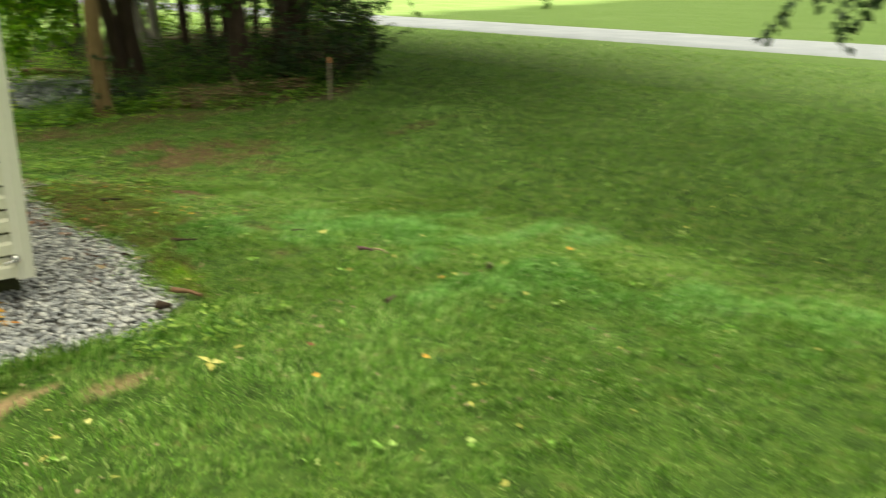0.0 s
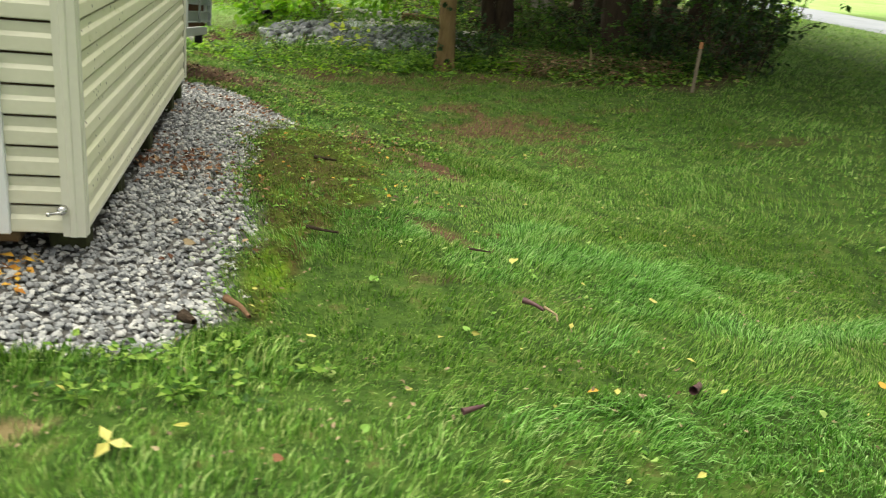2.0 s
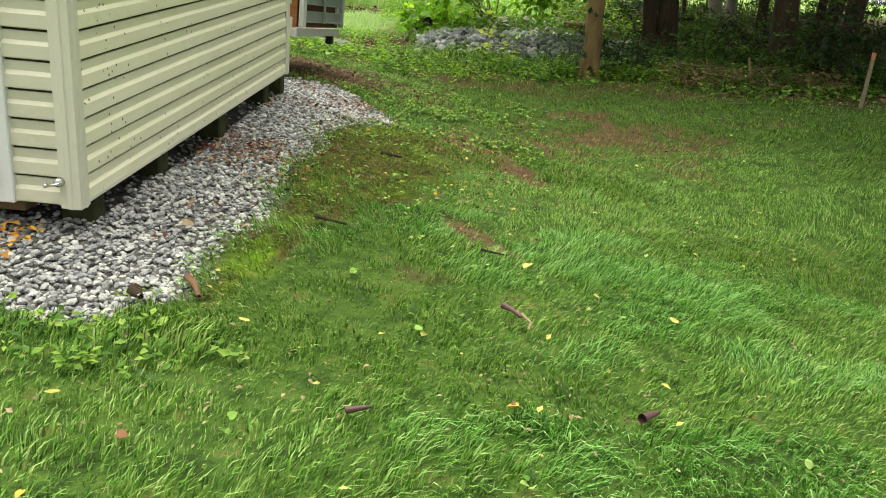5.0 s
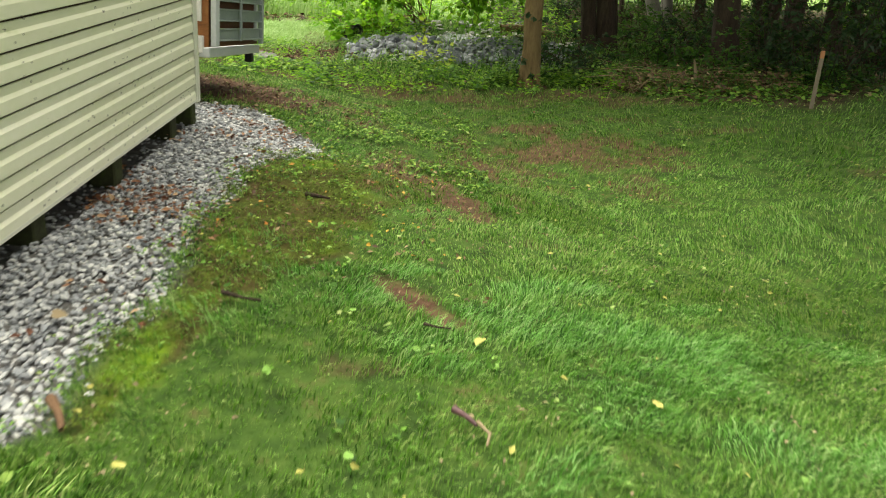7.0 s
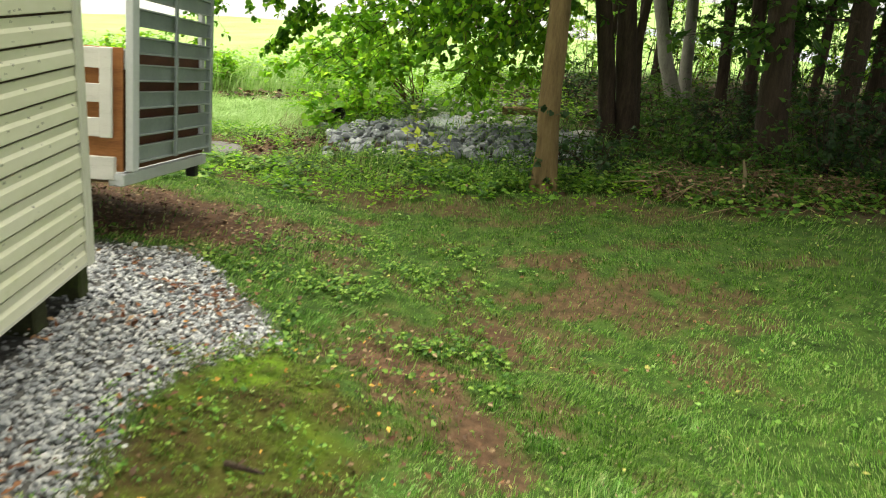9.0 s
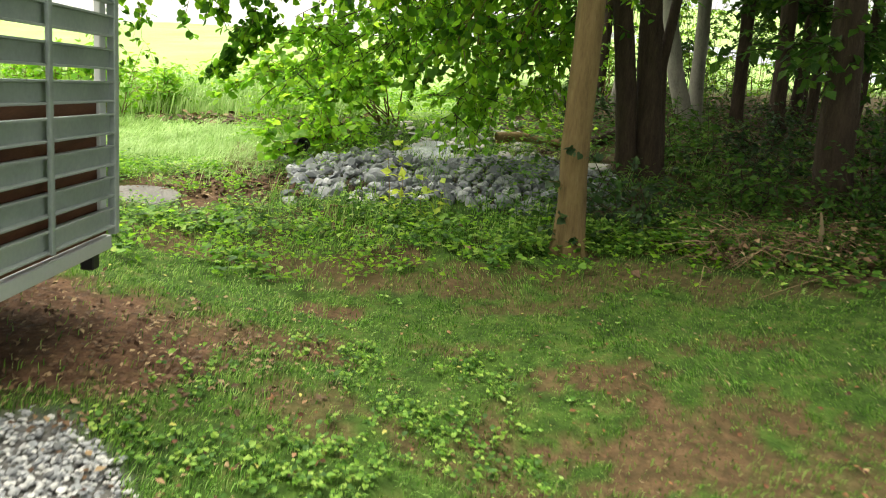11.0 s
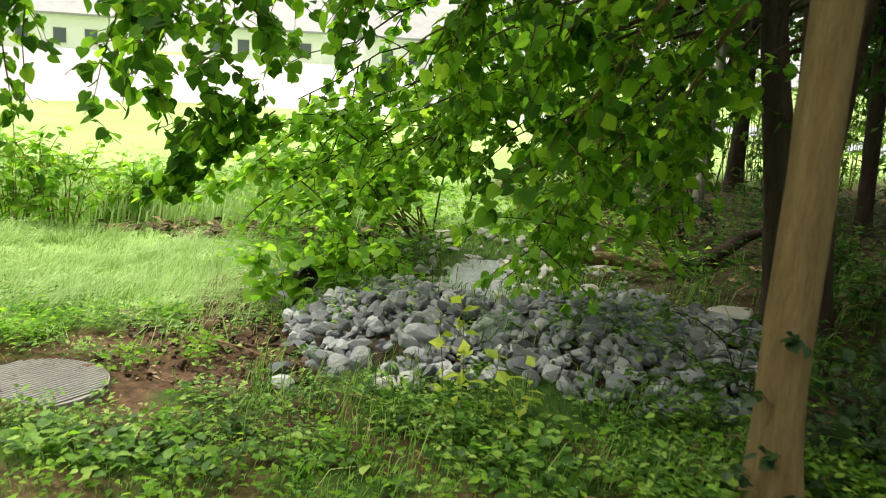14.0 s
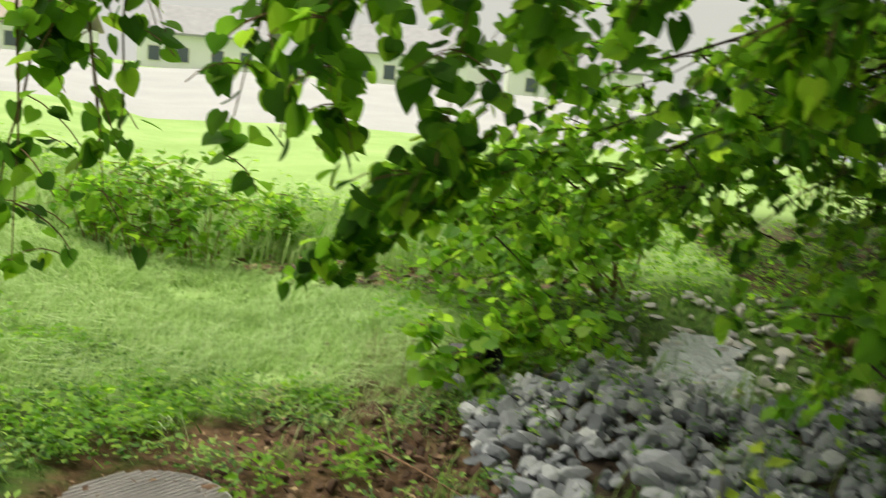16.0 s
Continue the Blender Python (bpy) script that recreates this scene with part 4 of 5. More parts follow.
tagged(mass("creek_stones", V, F, PALE_ROCK), "pale flat stones in the creek bed", "stones", kind="stuff")


CLOD = mat("brown_wet_clod", [(0.2, (.035, .02, .013)), (0.5, (.085, .05, .032)), (0.8, (.16, .10, .065))], 14, 60, 0.95, 0.6, island=0.5)
n = 900
px, py = rng.uniform(.15, 1.35, n), rng.uniform(12.1, 14.3, n)
keep = (rng.random(n) < .25 + .75 * fade(vnoise(px, py, .3, 38), .4, .65)) & (pile_z(px, py) < .03)
px, py = px[keep], py[keep]
cs = .012 + .035 * rng.random(len(px)) ** 2.5
V, F = stone_cloud(np.stack([px, py, ground_z(px, py) + .2 * cs], 1), cs[:, None] * rng.uniform(.7, 1.4, (len(px), 3)), rock_shapes, rng, .8)
tagged(mass("earth_clods", V, F, CLOD), "dark brown clods of dug earth beside the rocks", "earth", kind="stuff")


# ---- trees ----
class Crown:
    """Gathers the twigs and leaves of one tree."""
    def __init__(self, seed, twigs_below=99.0):
        self.twigs_below = twigs_below
        self.r = np.random.default_rng(seed)
        self.P, self.D, self.N, self.S, self.wood, self.limbs = [], [], [], [], [], []

    def twig(self, a, direction, length, leaf, every, droop, r0=.006):
        r = self.r
        n = max(4, int(length / .11))
        pts, d, p = [np.array(a, float)], np.array(direction, float), np.array(a, float)
        d = d / np.linalg.norm(d)
        for _ in range(n):
            d = d + np.array([0, 0, -droop / n]) + r.normal(0, .09, 3)
            d /= np.linalg.norm(d)
            p = p + d * length / n
            pts.append(p)
        pts = np.array(pts)
        if pts[0][2] < self.twigs_below:
            self.wood.append(tube_arrays(pts, np.linspace(r0, .0015, len(pts)), 3))
        m = max(2, int(length / every))
        t = np.sort(r.random(m)) * (len(pts) - 1)
        k = np.minimum(t.astype(int), len(pts) - 2)
        Q = pts[k] + (pts[k + 1] - pts[k]) * (t - k)[:, None]
        ax = (pts[k + 1] - pts[k])
        ax /= np.linalg.norm(ax, axis=1)[:, None]
        side = r.normal(0, 1, (m, 3))
        side[:, 2] = side[:, 2] * .4 - .55
        D = ax * .5 + side * .75
        N = r.normal(0, .55, (m, 3)) + np.array([0, 0, 1.0])
        self.P.append(Q + r.normal(0, .015, (m, 3)))
        self.D.append(D)
        self.N.append(N)
        self.S.append(leaf * r.uniform(.6, 1.2, m))
        return pts

    def limb(self, a, b, r0, twigs, length, leaf=.085, every=.035, sag=.15, droop=.9, first=.2):
        """A limb from a to b that carries twigs along its outer part."""
        r = self.r
        a, b = np.array(a, float), np.array(b, float)
        t = np.linspace(0, 1, 12)[:, None]
        L = np.linalg.norm(b - a)
        pts = a + (b - a) * t + np.array([0, 0, sag * L]) * (t * (1 - t) * 2) + np.cumsum(r.normal(0, .012 * L, (12, 3)), 0) * t
        self.limbs.append(tube_arrays(pts, np.linspace(r0, r0 * .18, 12), 6, .2))
        for _ in range(twigs):
            s = first + (1 - first) * r.random() ** .8
            k = min(int(s * 11), 10)
            p = pts[k] + (pts[k + 1] - pts[k]) * (s * 11 - k)
            d = (b - a) / L * .6 + r.normal(0, .7, 3) * np.array([1, 1, .6])
            self.twig(p, d, length * r.uniform(.5, 1.2), leaf, every, droop)
        return pts

    def finish(self, parent, shape, leafmat, woodmat, name="crown"):
        V, F = leaf_arrays(np.concatenate(self.P), np.concatenate(self.D), np.concatenate(self.N), np.concatenate(self.S), shape)
        c = tagged(mass(name, V, F, leafmat), kind="stuff")
        c.parent = parent
        if self.wood:
            w = tagged(mass("brushwood", *join(self.wood), woodmat, True), kind="stuff")
            w.parent = parent
        for V, F in self.limbs:
            w = mass("limb", V, F, woodmat, True)
            w.parent = parent


def trunk(parent, pts, radii, material, seed=0, name="trunk", sides=14):
    P = np.array(pts, float)
    t = np.linspace(0, len(P) - 1, (len(P) - 1) * 7 + 1)
    k = np.minimum(t.astype(int), len(P) - 2)
    Q = P[k] + (P[k + 1] - P[k]) * (t - k)[:, None]
    R = np.interp(t, np.arange(len(P)), radii)
    R = R * (1 + .45 * np.exp(-np.arange(len(R)) / 1.3))
    V, F = tube_arrays(Q, R, sides, .08, seed)
    ring, ang = np.arange(len(Q))[:, None], np.arange(sides)[None] * 2 * np.pi / sides
    swell = 1 + .55 * np.exp(-ring / 1.1) * np.maximum(np.cos(3 * ang + seed), 0) + .05 * np.sin(2 * ang + ring * .35 + seed) + .03 * np.sin(5 * ang - ring * .8)
    V = (Q[:, None] + (V.reshape(len(Q), sides, 3) - Q[:, None]) * swell[:, :, None]).reshape(-1, 3)
    ob = mass(name, V, F, material, True)
    ob.parent = parent
    return ob


def tree(label, group=""):
    return thing("tree", label, "tree", group=group)


# the tan-barked tree by the heap
t1 = tree("slender tan-barked tree at the wood's edge, leaning slightly")
trunk(t1, [(3.235, 10.85, -.45), (3.21, 10.85, .4), (3.215, 10.86, 1.5), (3.16, 10.9, 3.2), (3.0, 11.0, 6.0)], [.105, .092, .081, .072, .05], BARK_TAN, 1, sides=22)
c = Crown(11)
for a, b, tw in (((3.13, 10.9, 3.1), (4.6, 9.2, 4.0), 24), ((3.1, 10.92, 3.6), (1.8, 9.6, 4.4), 14), ((3.05, 10.95, 4.4), (4.3, 12.4, 5.2), 26), ((3.0, 11, 5.2), (2.2, 10.2, 6.6), 14), ((3.0, 11, 5.8), (3.5, 11.5, 7.4), 16)):
    c.limb(a, b, .035, tw, .8, .095, .05)
# extra high limbs, unseen, added to shade the hanging sprays below
for b in ((1.0, 10.3, 4.5), (.7, 11.5, 4.7), (1.9, 11.9, 4.8), (2.3, 10.2, 5.0)):
    c.limb((3.12, 10.92, 3.9), b, .035, 34, .9, .13, .045)
c.finish(t1, HEART, LEAF, BARK_TAN)
# ivy sprigs low on the trunk
c = Crown(12)
for hgt, ang in ((-.1, -2.2), (0.05, -1.0), (.12, -2.6), (.3, -1.4), (-.2, -.4), (-.25, -1.6), (-.2, -2.8), (.35, -2.0)):
    c.twig((3.25 + .12 * math.cos(ang), 10.85 + .12 * math.sin(ang), hgt), (math.cos(ang) * .4, math.sin(ang) * .4, .4), .16, .05, .018, .8, .003)
c.finish(t1, HEART, LEAF_SHRUB, BARK_TAN, "ivy")

# the clump of dark trunks whose low boughs hang over the heap
t2 = tree("clump of dark-barked trunks with low leafy boughs over the rocks")
trunk(t2, [(4.22, 13.05, -.42), (4.12, 13.05, .5), (3.93, 13.05, 1.6), (3.6, 13.0, 3.6), (3.3, 12.8, 6)], [.10, .09, .08, .065, .03], BARK_DARK, 2)
trunk(t2, [(4.45, 13.05, -.42), (4.30, 13.07, .8), (4.20, 13.07, 1.7), (4.05, 13.1, 3.6), (3.95, 13.1, 6.5)], [.122, .105, .092, .075, .03], BARK_DARK, 3)
trunk(t2, [(4.52, 13.1, -.38), (4.42, 13.1, .8), (4.54, 13.15, 1.7), (4.75, 13.3, 3.6), (4.9, 13.4, 6)], [.06, .05, .045, .035, .02], BARK_DARK, 4)
c = Crown(21)
low = (((3.75, 12.5, 2.0), (1.75, 12.2, 1.15), 22), ((3.7, 12.5, 2.3), (1.2, 11.6, 1.5), 22), ((3.95, 12.5, 1.75), (2.3, 12.9, .70), 24), ((3.95, 12.55, 1.9), (1.5, 13.3, .75), 26), ((4.0, 12.45, 1.6), (3.0, 12.4, .80), 16),
       ((3.7, 12.45, 2.4), (2.4, 11.5, 1.75), 20), ((3.8, 12.5, 2.6), (1.7, 13.6, 1.5), 22), ((3.9, 12.5, 2.2), (2.9, 13.7, 1.0), 20), ((3.6, 12.5, 2.9), (.9, 12.5, 1.9), 23), ((3.6, 12.5, 3.0), (2.0, 11.2, 2.3), 20),
       ((3.9, 12.6, 2.9), (3.0, 13.8, 2.2), 19), ((4.0, 12.5, 2.0), (4.0, 11.8, 1.6), 8), ((4.0, 12.6, 2.0), (3.6, 13.6, .9), 16), ((3.8, 12.5, 1.9), (1.0, 12.9, 1.05), 24), ((3.9, 12.6, 1.7), (2.0, 14.0, .75), 22), ((4.0, 12.6, 1.5), (2.7, 12.9, .65), 19), ((3.8, 12.5, 2.2), (.8, 13.4, 1.2), 22), ((3.8, 12.6, 2.4), (2.4, 14.3, 1.5), 19))
for a, b, tw in low:
    c.limb((a[0] + .17, a[1] + .55, a[2]), b, .016, int(tw * .5), .55, .066, .028, .10, .55)
for a, b in (((3.5, 12.5, 3.4), (1.2, 11.9, 3.2)), ((3.5, 12.5, 3.7), (1.6, 13.6, 3.4)), ((3.4, 12.5, 4.0), (2.4, 11, 3.9)), ((3.85, 12.6, 4), (3.8, 14.2, 4.2)), ((3.85, 12.6, 4.5), (5.2, 12, 5)), ((3.8, 12.7, 5.5), (2.6, 13.5, 6.5)), ((3.8, 12.7, 5.5), (4.6, 11.6, 6.6)), ((3.3, 12.4, 5.0), (1.8, 12.2, 5.4))):
    c.limb((a[0] + .15, a[1] + .5, a[2]), b, .03, 12, .8, .085, .05)
c.finish(t2, HEART, LEAF, BARK_DARK)
# lower boughs of the same clump get a lighter leaf to paint backlight
c = Crown(22)
for b, tw in (((2.50, 12.3, .30), 40), ((2.62, 12.8, .22), 40), ((3.10, 12.3, .42), 40), ((2.9, 12.6, .36), 36), ((3.3, 12.9, .4), 30), ((2.3, 12.6, .5), 34), ((.85, 13.3, .42), 44), ((1.25, 13.5, .40), 44), ((1.7, 13.7, .50), 44), ((2.2, 13.6, .60), 40), ((1.2, 13.0, .80), 40), ((1.9, 13.2, .85), 40), ((2.7, 13.5, .70), 40), ((1.5, 14.1, .8), 36), ((2.4, 14.2, .95), 36), ((.7, 13.7, .7), 36), ((1.6, 13.4, 1.2), 36)):
    c.limb((3.9, 13.05, 1.9), b, .012, int(tw * .5), .42, .062, .026, .08, .35, .35)
c.finish(t2, HEART, LEAF_BRIGHT, BARK_DARK, "lower_crown")

# the long bough of the tan tree, whose leafy sprays hang in front of the far lawn
c = Crown(31)
for a, b, tw in (((3.12, 10.9, 3.3), (.9, 11.4, 2.45), 40), ((3.12, 10.9, 3.4), (.27, 10.93, 1.55), 30), ((3.1, 10.92, 3.5), (1.3, 12.1, 2.5), 40), ((3.1, 10.92, 3.5), (.2, 11.9, 2.6), 36), ((3.15, 10.9, 2.6), (1.9, 11.6, 1.35), 44), ((3.15, 10.9, 2.5), (2.4, 11.6, 1.2), 40), ((3.15, 10.9, 2.7), (1.5, 11.3, 1.75), 40), ((3.15, 10.9, 2.6), (2.3, 11.2, 1.75), 36), ((3.15, 10.9, 2.2), (2.5, 11.45, .95), 32), ((3.2, 10.9, 2.0), (2.85, 11.8, .8), 30)):
    c.limb(a, b, .024, int(tw * .66), .5, .068, .028, .1, .8, .4)
for a, d, ln, ev in (((.62, 11.25, 2.2), (.1, -.05, -1), 1.05, .012), ((.72, 11.3, 2.2), (.1, -.1, -1), .85, .012), ((.85, 11.45, 2.3), (.15, -.05, -1), .9, .012), ((.95, 11.6, 2.3), (.3, 0, -1), .95, .012), ((.55, 11.2, 2.1), (-.1, -.05, -1), .9, .014),
                     ((.29, 10.93, 1.45), (0, 0, -1), .85, .02), ((.24, 10.90, 1.45), (-.05, 0, -1), .7, .022), ((.36, 10.95, 1.45), (0, 0, -1), .55, .02), ((.44, 11.0, 1.5), (.05, 0, -1), .5, .022),
                     ((1.15, 11.8, 2.3), (.1, 0, -1), .95, .014), ((1.3, 12.0, 2.3), (.2, 0, -1), .9, .014)):
    leaf = .045 if a[0] < .5 else .054
    stem = c.twig(a, d, ln, leaf, .05, .2, .005)
    for q in range(int(ln * .22 / ev)):
        s = stem[c.r.integers(1, len(stem))]
        c.twig(s, c.r.normal(0, 1, 3) * np.array([1, 1, .4]) + np.array([0, 0, -.2]), .16, leaf, .026, 1.0, .002)
for a, ln in (((.85, 10.8, 2.0), 1.0), ((.95, 10.72, 2.0), 1.1), ((1.05, 10.75, 2.0), 1.0), ((1.0, 10.85, 2.1), 1.0), ((.90, 10.9, 2.1), .95), ((1.12, 10.8, 2.1), .85)):
    stem = c.twig(a, (0, 0, -1), ln, .054, .025, .1, .005)
    for q in range(22):
        s = stem[c.r.integers(1, len(stem))]
        c.twig(s, c.r.normal(0, 1, 3) * np.array([1, 1, .4]) + np.array([0, 0, -.2]), .13, .054, .020, 1.0, .002)
# the low pointed spray
for q in range(4):
    c.twig((1.16 + .03 * q, 11.46 + .03 * q, 1.13 - .05 * q), (-.58, .03, -.46 + .03 * q), .72 - .06 * q, .056, .008, .0, .004)
c.finish(t1, HEART, LEAF, BARK_TAN)

# the tree at the lawn whose fine-leaved bough hangs in at the start
t4 = tree("lawn tree with fine drooping compound leaves, trunk beyond the lawn")
trunk(t4, [(6.9, 1.4, -.3), (6.85, 1.4, 1.5), (6.6, 1.5, 3.2), (6.4, 1.6, 5.6)], [.2, .17, .14, .06], BARK_DARK, 6)
c = Crown(41, 2.6)
for a, b, tw in (((6.6, 1.5, 2.9), (4.1, 2.2, 1.75), 26), ((6.6, 1.5, 3.0), (4.0, 1.4, 1.95), 20), ((6.5, 1.5, 3.4), (4.6, 3.6, 2.6), 24), ((6.5, 1.5, 3.4), (4.2, .3, 3.4), 22), ((6.4, 1.6, 4), (4.8, 3.2, 4.5), 26), ((6.4, 1.6, 4.2), (7.6, 3.4, 4.8), 26), ((6.4, 1.6, 4.4), (5, .4, 5.2), 26), ((6.4, 1.6, 5), (6.6, 2.4, 6.8), 26), ((6.5, 1.6, 3.6), (8.2, 1.6, 4), 24)):
    c.limb(a, b, .03, tw, .75, .05, .014, .1, 1.0, .45)
for a, ln in (((4.05, 2.25, 1.75), .75), ((4.15, 2.1, 1.75), .7), ((4.25, 1.9, 1.8), .75), ((4.35, 1.8, 1.9), .8), ((4.5, 1.7, 1.95), .8), ((4.2, 2.3, 1.8), .6)):
    c.twig(a, (-.35, .12, -.8), ln, .055, .008, .3, .004)
# unseen upper limbs with large leaves, added to shade the right of the lawn
for an, zz in ((2.2, 4.2), (2.8, 4.6), (1.6, 4.4), (1.1, 4.8), (2.4, 5.4), (3.4, 5.2), (.6, 4.6), (1.9, 5.8)):
    c.limb((6.45, 1.55, zz - .4), (6.45 + math.cos(an) * 3.6, 1.55 + math.sin(an) * 3.6, zz + .9), .04, 46, .9, .17, .035, .1, .5, .2)
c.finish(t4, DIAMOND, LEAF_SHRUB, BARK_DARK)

# trunks of the wood
spots = [(5.62, 11.95, .15, -.12, BARK_DARK), (5.85, 16.2, .11, -.45, BARK_PALE), (6.05, 16.6, .10, -.05, BARK_PALE), (6.45, 15.0, .10, -.05, BARK_DARK), (6.55, 16.4, .09, -.05, BARK_DARK), (7.35, 16.0, .07, -.02, BARK_DARK), (7.0, 14.4, .065, .08, BARK_DARK), (7.9, 17.6, .08, 0, BARK_DARK),
         (5.0, 15.0, .035, -.12, BARK_DARK), (5.2, 17.6, .06, .1, BARK_PALE), (6.6, 12.7, .13, .05, BARK_DARK), (7.6, 13.6, .06, -.05, BARK_DARK), (8.4, 15.6, .13, .05, BARK_DARK), (5.4, 19.4, .09, .05, BARK_DARK), (6.4, 19.6, .12, .03, BARK_DARK), (8.6, 19, .12, 0, BARK_DARK), (9.6, 17.4, .12, 0, BARK_DARK)]
for k, (tx, ty, tr, lean, bark) in enumerate(spots):
    b0 = float(ground_z(tx, ty)) - .08
    ob = tree({id(BARK_PALE): "pale grey-barked leaning woodland tree"}.get(id(bark), "dark-barked woodland tree with a high leafy crown"), "trees of the wood")
    trunk(ob, [(tx, ty, b0), (tx + lean * .6, ty, b0 + .8), (tx + lean * 1.1, ty + .05, b0 + 1.8), (tx + lean * 1.6, ty + .1, b0 + 3.6), (tx + lean * 2, ty + .2, b0 + 6.5)], [tr, tr * .92, tr * .85, tr * .7, tr * .3], bark, 60 + k, sides=10)
    c = Crown(500 + k, 2.0)
    r = c.r
    deep = ty > 14.6 and tx < 7.6
    for q in range(10):
        zz = (1.2 if not deep and tx > 6 else 1.9) + .42 * q
        an = r.uniform(0, 6.283)
        ln = r.uniform(1.0, 2.0)
        c.limb((tx + lean * 1.2, ty, zz), (tx + lean + math.cos(an) * ln, ty + math.sin(an) * ln, zz + r.uniform(-.3, .8)), .022, 30 if deep else 34, .8, .11 if zz < 2.6 else .17, .04, .1, .6)
    # long unseen boughs over the lawn, added to shade the wood's edge
    if k in (0, 10, 6, 11, 12):
        for an, zz in ((-1.2, 3.4), (-1.7, 3.9), (-2.1, 4.5), (-.7, 4.4), (-1.5, 5.2), (-1.9, 5.6), (-1.0, 5.8))[3 if k == 0 else 0:]:
            c.limb((tx + lean, ty, zz), (tx + math.cos(an) * 4.6, ty + math.sin(an) * 4.6, zz + 1.4), .05, 110, 1.2, .27, .04, .1, .3)
    # an unseen closed roof of leaves, added to darken the wood floor
    if tx > 4.8 and ty < 18.5:
        for q in range(12):
            an, zz, ln = q * 2.4 + k, 4.6 + .34 * q, r.uniform(1.8, 3.6)
            c.limb((tx + lean * 2, ty + .2, min(zz, 6.3)), (tx + math.cos(an) * ln, ty + math.sin(an) * ln, zz + .9), .05, 44, 1.2, .32, .05, .1, .4)
    c.finish(ob, DIAMOND, LEAF_WOOD, bark)


# ---- shrubs and undergrowth ----
def shrub(label, cx, cy, rx, ry, h, count, leaf, material, seed, group="shrubs at the wood's edge", shape=OVAL, stems=9):
    base = float(ground_z(cx, cy))
    ob = thing("shrub", label, "shrub", group=group)
    c = Crown(seed)
    r = c.r
    for _ in range(stems):
        a, q = r.uniform(0, 6.283), math.sqrt(r.random())
        x1, y1 = cx + math.cos(a) * q * rx, cy + math.sin(a) * q * ry
        p0 = (cx + .35 * (x1 - cx), cy + .35 * (y1 - cy), base - .04)
        c.limb(p0, (x1, y1, base + h * r.uniform(.55, 1.05)), .007, max(3, count // stems), .35, leaf, .03, .1, .5, .05)
    c.finish(ob, shape, material, BARK_TAN if material is LEAF_BRIGHT else BARK_DARK)
    return ob


# every third shrub takes the lighter leaf as if lit; the rest are painted shaded
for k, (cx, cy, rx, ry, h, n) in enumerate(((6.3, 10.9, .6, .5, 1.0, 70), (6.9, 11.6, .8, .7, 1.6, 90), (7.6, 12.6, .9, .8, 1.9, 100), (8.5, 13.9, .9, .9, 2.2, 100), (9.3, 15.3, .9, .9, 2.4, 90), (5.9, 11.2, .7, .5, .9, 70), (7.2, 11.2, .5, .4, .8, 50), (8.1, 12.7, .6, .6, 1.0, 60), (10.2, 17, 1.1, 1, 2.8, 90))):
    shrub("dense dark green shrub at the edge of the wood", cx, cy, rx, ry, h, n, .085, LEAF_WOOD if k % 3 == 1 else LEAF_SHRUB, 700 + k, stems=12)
# light-leaved bushes among these paint the lit far edge of the wood
for k in range(26):
    cx, cy = 4.4 + 8.4 * ((k * .618) % 1), 17.8 + 4.4 * (k / 26)
    h = (.5 if cy < 19 else 1.7) + 1.1 * ((k * .37) % 1)
    shrub("leafy green undergrowth bush among the trees", cx, cy, .6, .5, h, 60, .085, LEAF_WOOD if k % 2 == 0 else LEAF_BRIGHT, 740 + k, "undergrowth of the wood", OVAL, 8)
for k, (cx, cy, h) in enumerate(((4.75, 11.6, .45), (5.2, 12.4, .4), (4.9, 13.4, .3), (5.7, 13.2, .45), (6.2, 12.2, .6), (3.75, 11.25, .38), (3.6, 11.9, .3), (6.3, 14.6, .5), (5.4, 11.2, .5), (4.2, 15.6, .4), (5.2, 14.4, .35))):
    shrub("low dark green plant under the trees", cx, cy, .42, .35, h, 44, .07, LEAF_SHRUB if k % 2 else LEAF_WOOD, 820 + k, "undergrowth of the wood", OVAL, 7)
for k, (cx, cy, h) in enumerate(((-1.28, 15.75, .85), (-1.72, 15.75, .75), (-2.15, 15.9, .7), (-.9, 16.3, .6))):
    shrub("small feathery bright green bush with dark stems on the far lawn", cx, cy, .36, .3, h, 44, .10, LEAF_BRIGHT, 780 + k, "bushes on the far lawn", DIAMOND, 10)
far = shrub("small lone bush on the lawn beyond the lane", 26.5, 27.0, .3, .3, .9, 30, .1, LEAF_WOOD, 799, "bushes on the far lawn")

# the sapling with yellow-green leaves in front of the heap, and the low bright bough behind it
sap = thing("sapling", "thin sapling with yellow-green pointed leaves before the rocks", "sapling")
c = Crown(91)
for a, d, ln in (((2.10, 11.75, -.45), (.03, .02, 1), .62), ((2.24, 11.72, -.45), (.12, -.05, 1), .42), ((2.02, 11.8, -.4), (-.1, .05, 1), .5), ((2.35, 11.66, -.42), (.15, 0, 1), .33)):
    c.twig(a, d, ln, .095, .026, -.1, .004)
c.finish(sap, OVAL, YELLOW_GREEN, BARK_TAN)
bank = thing("shrub", "bright yellow-green bush arching over the creek bank", "shrub", group="shrubs at the wood's edge")
c = Crown(95)
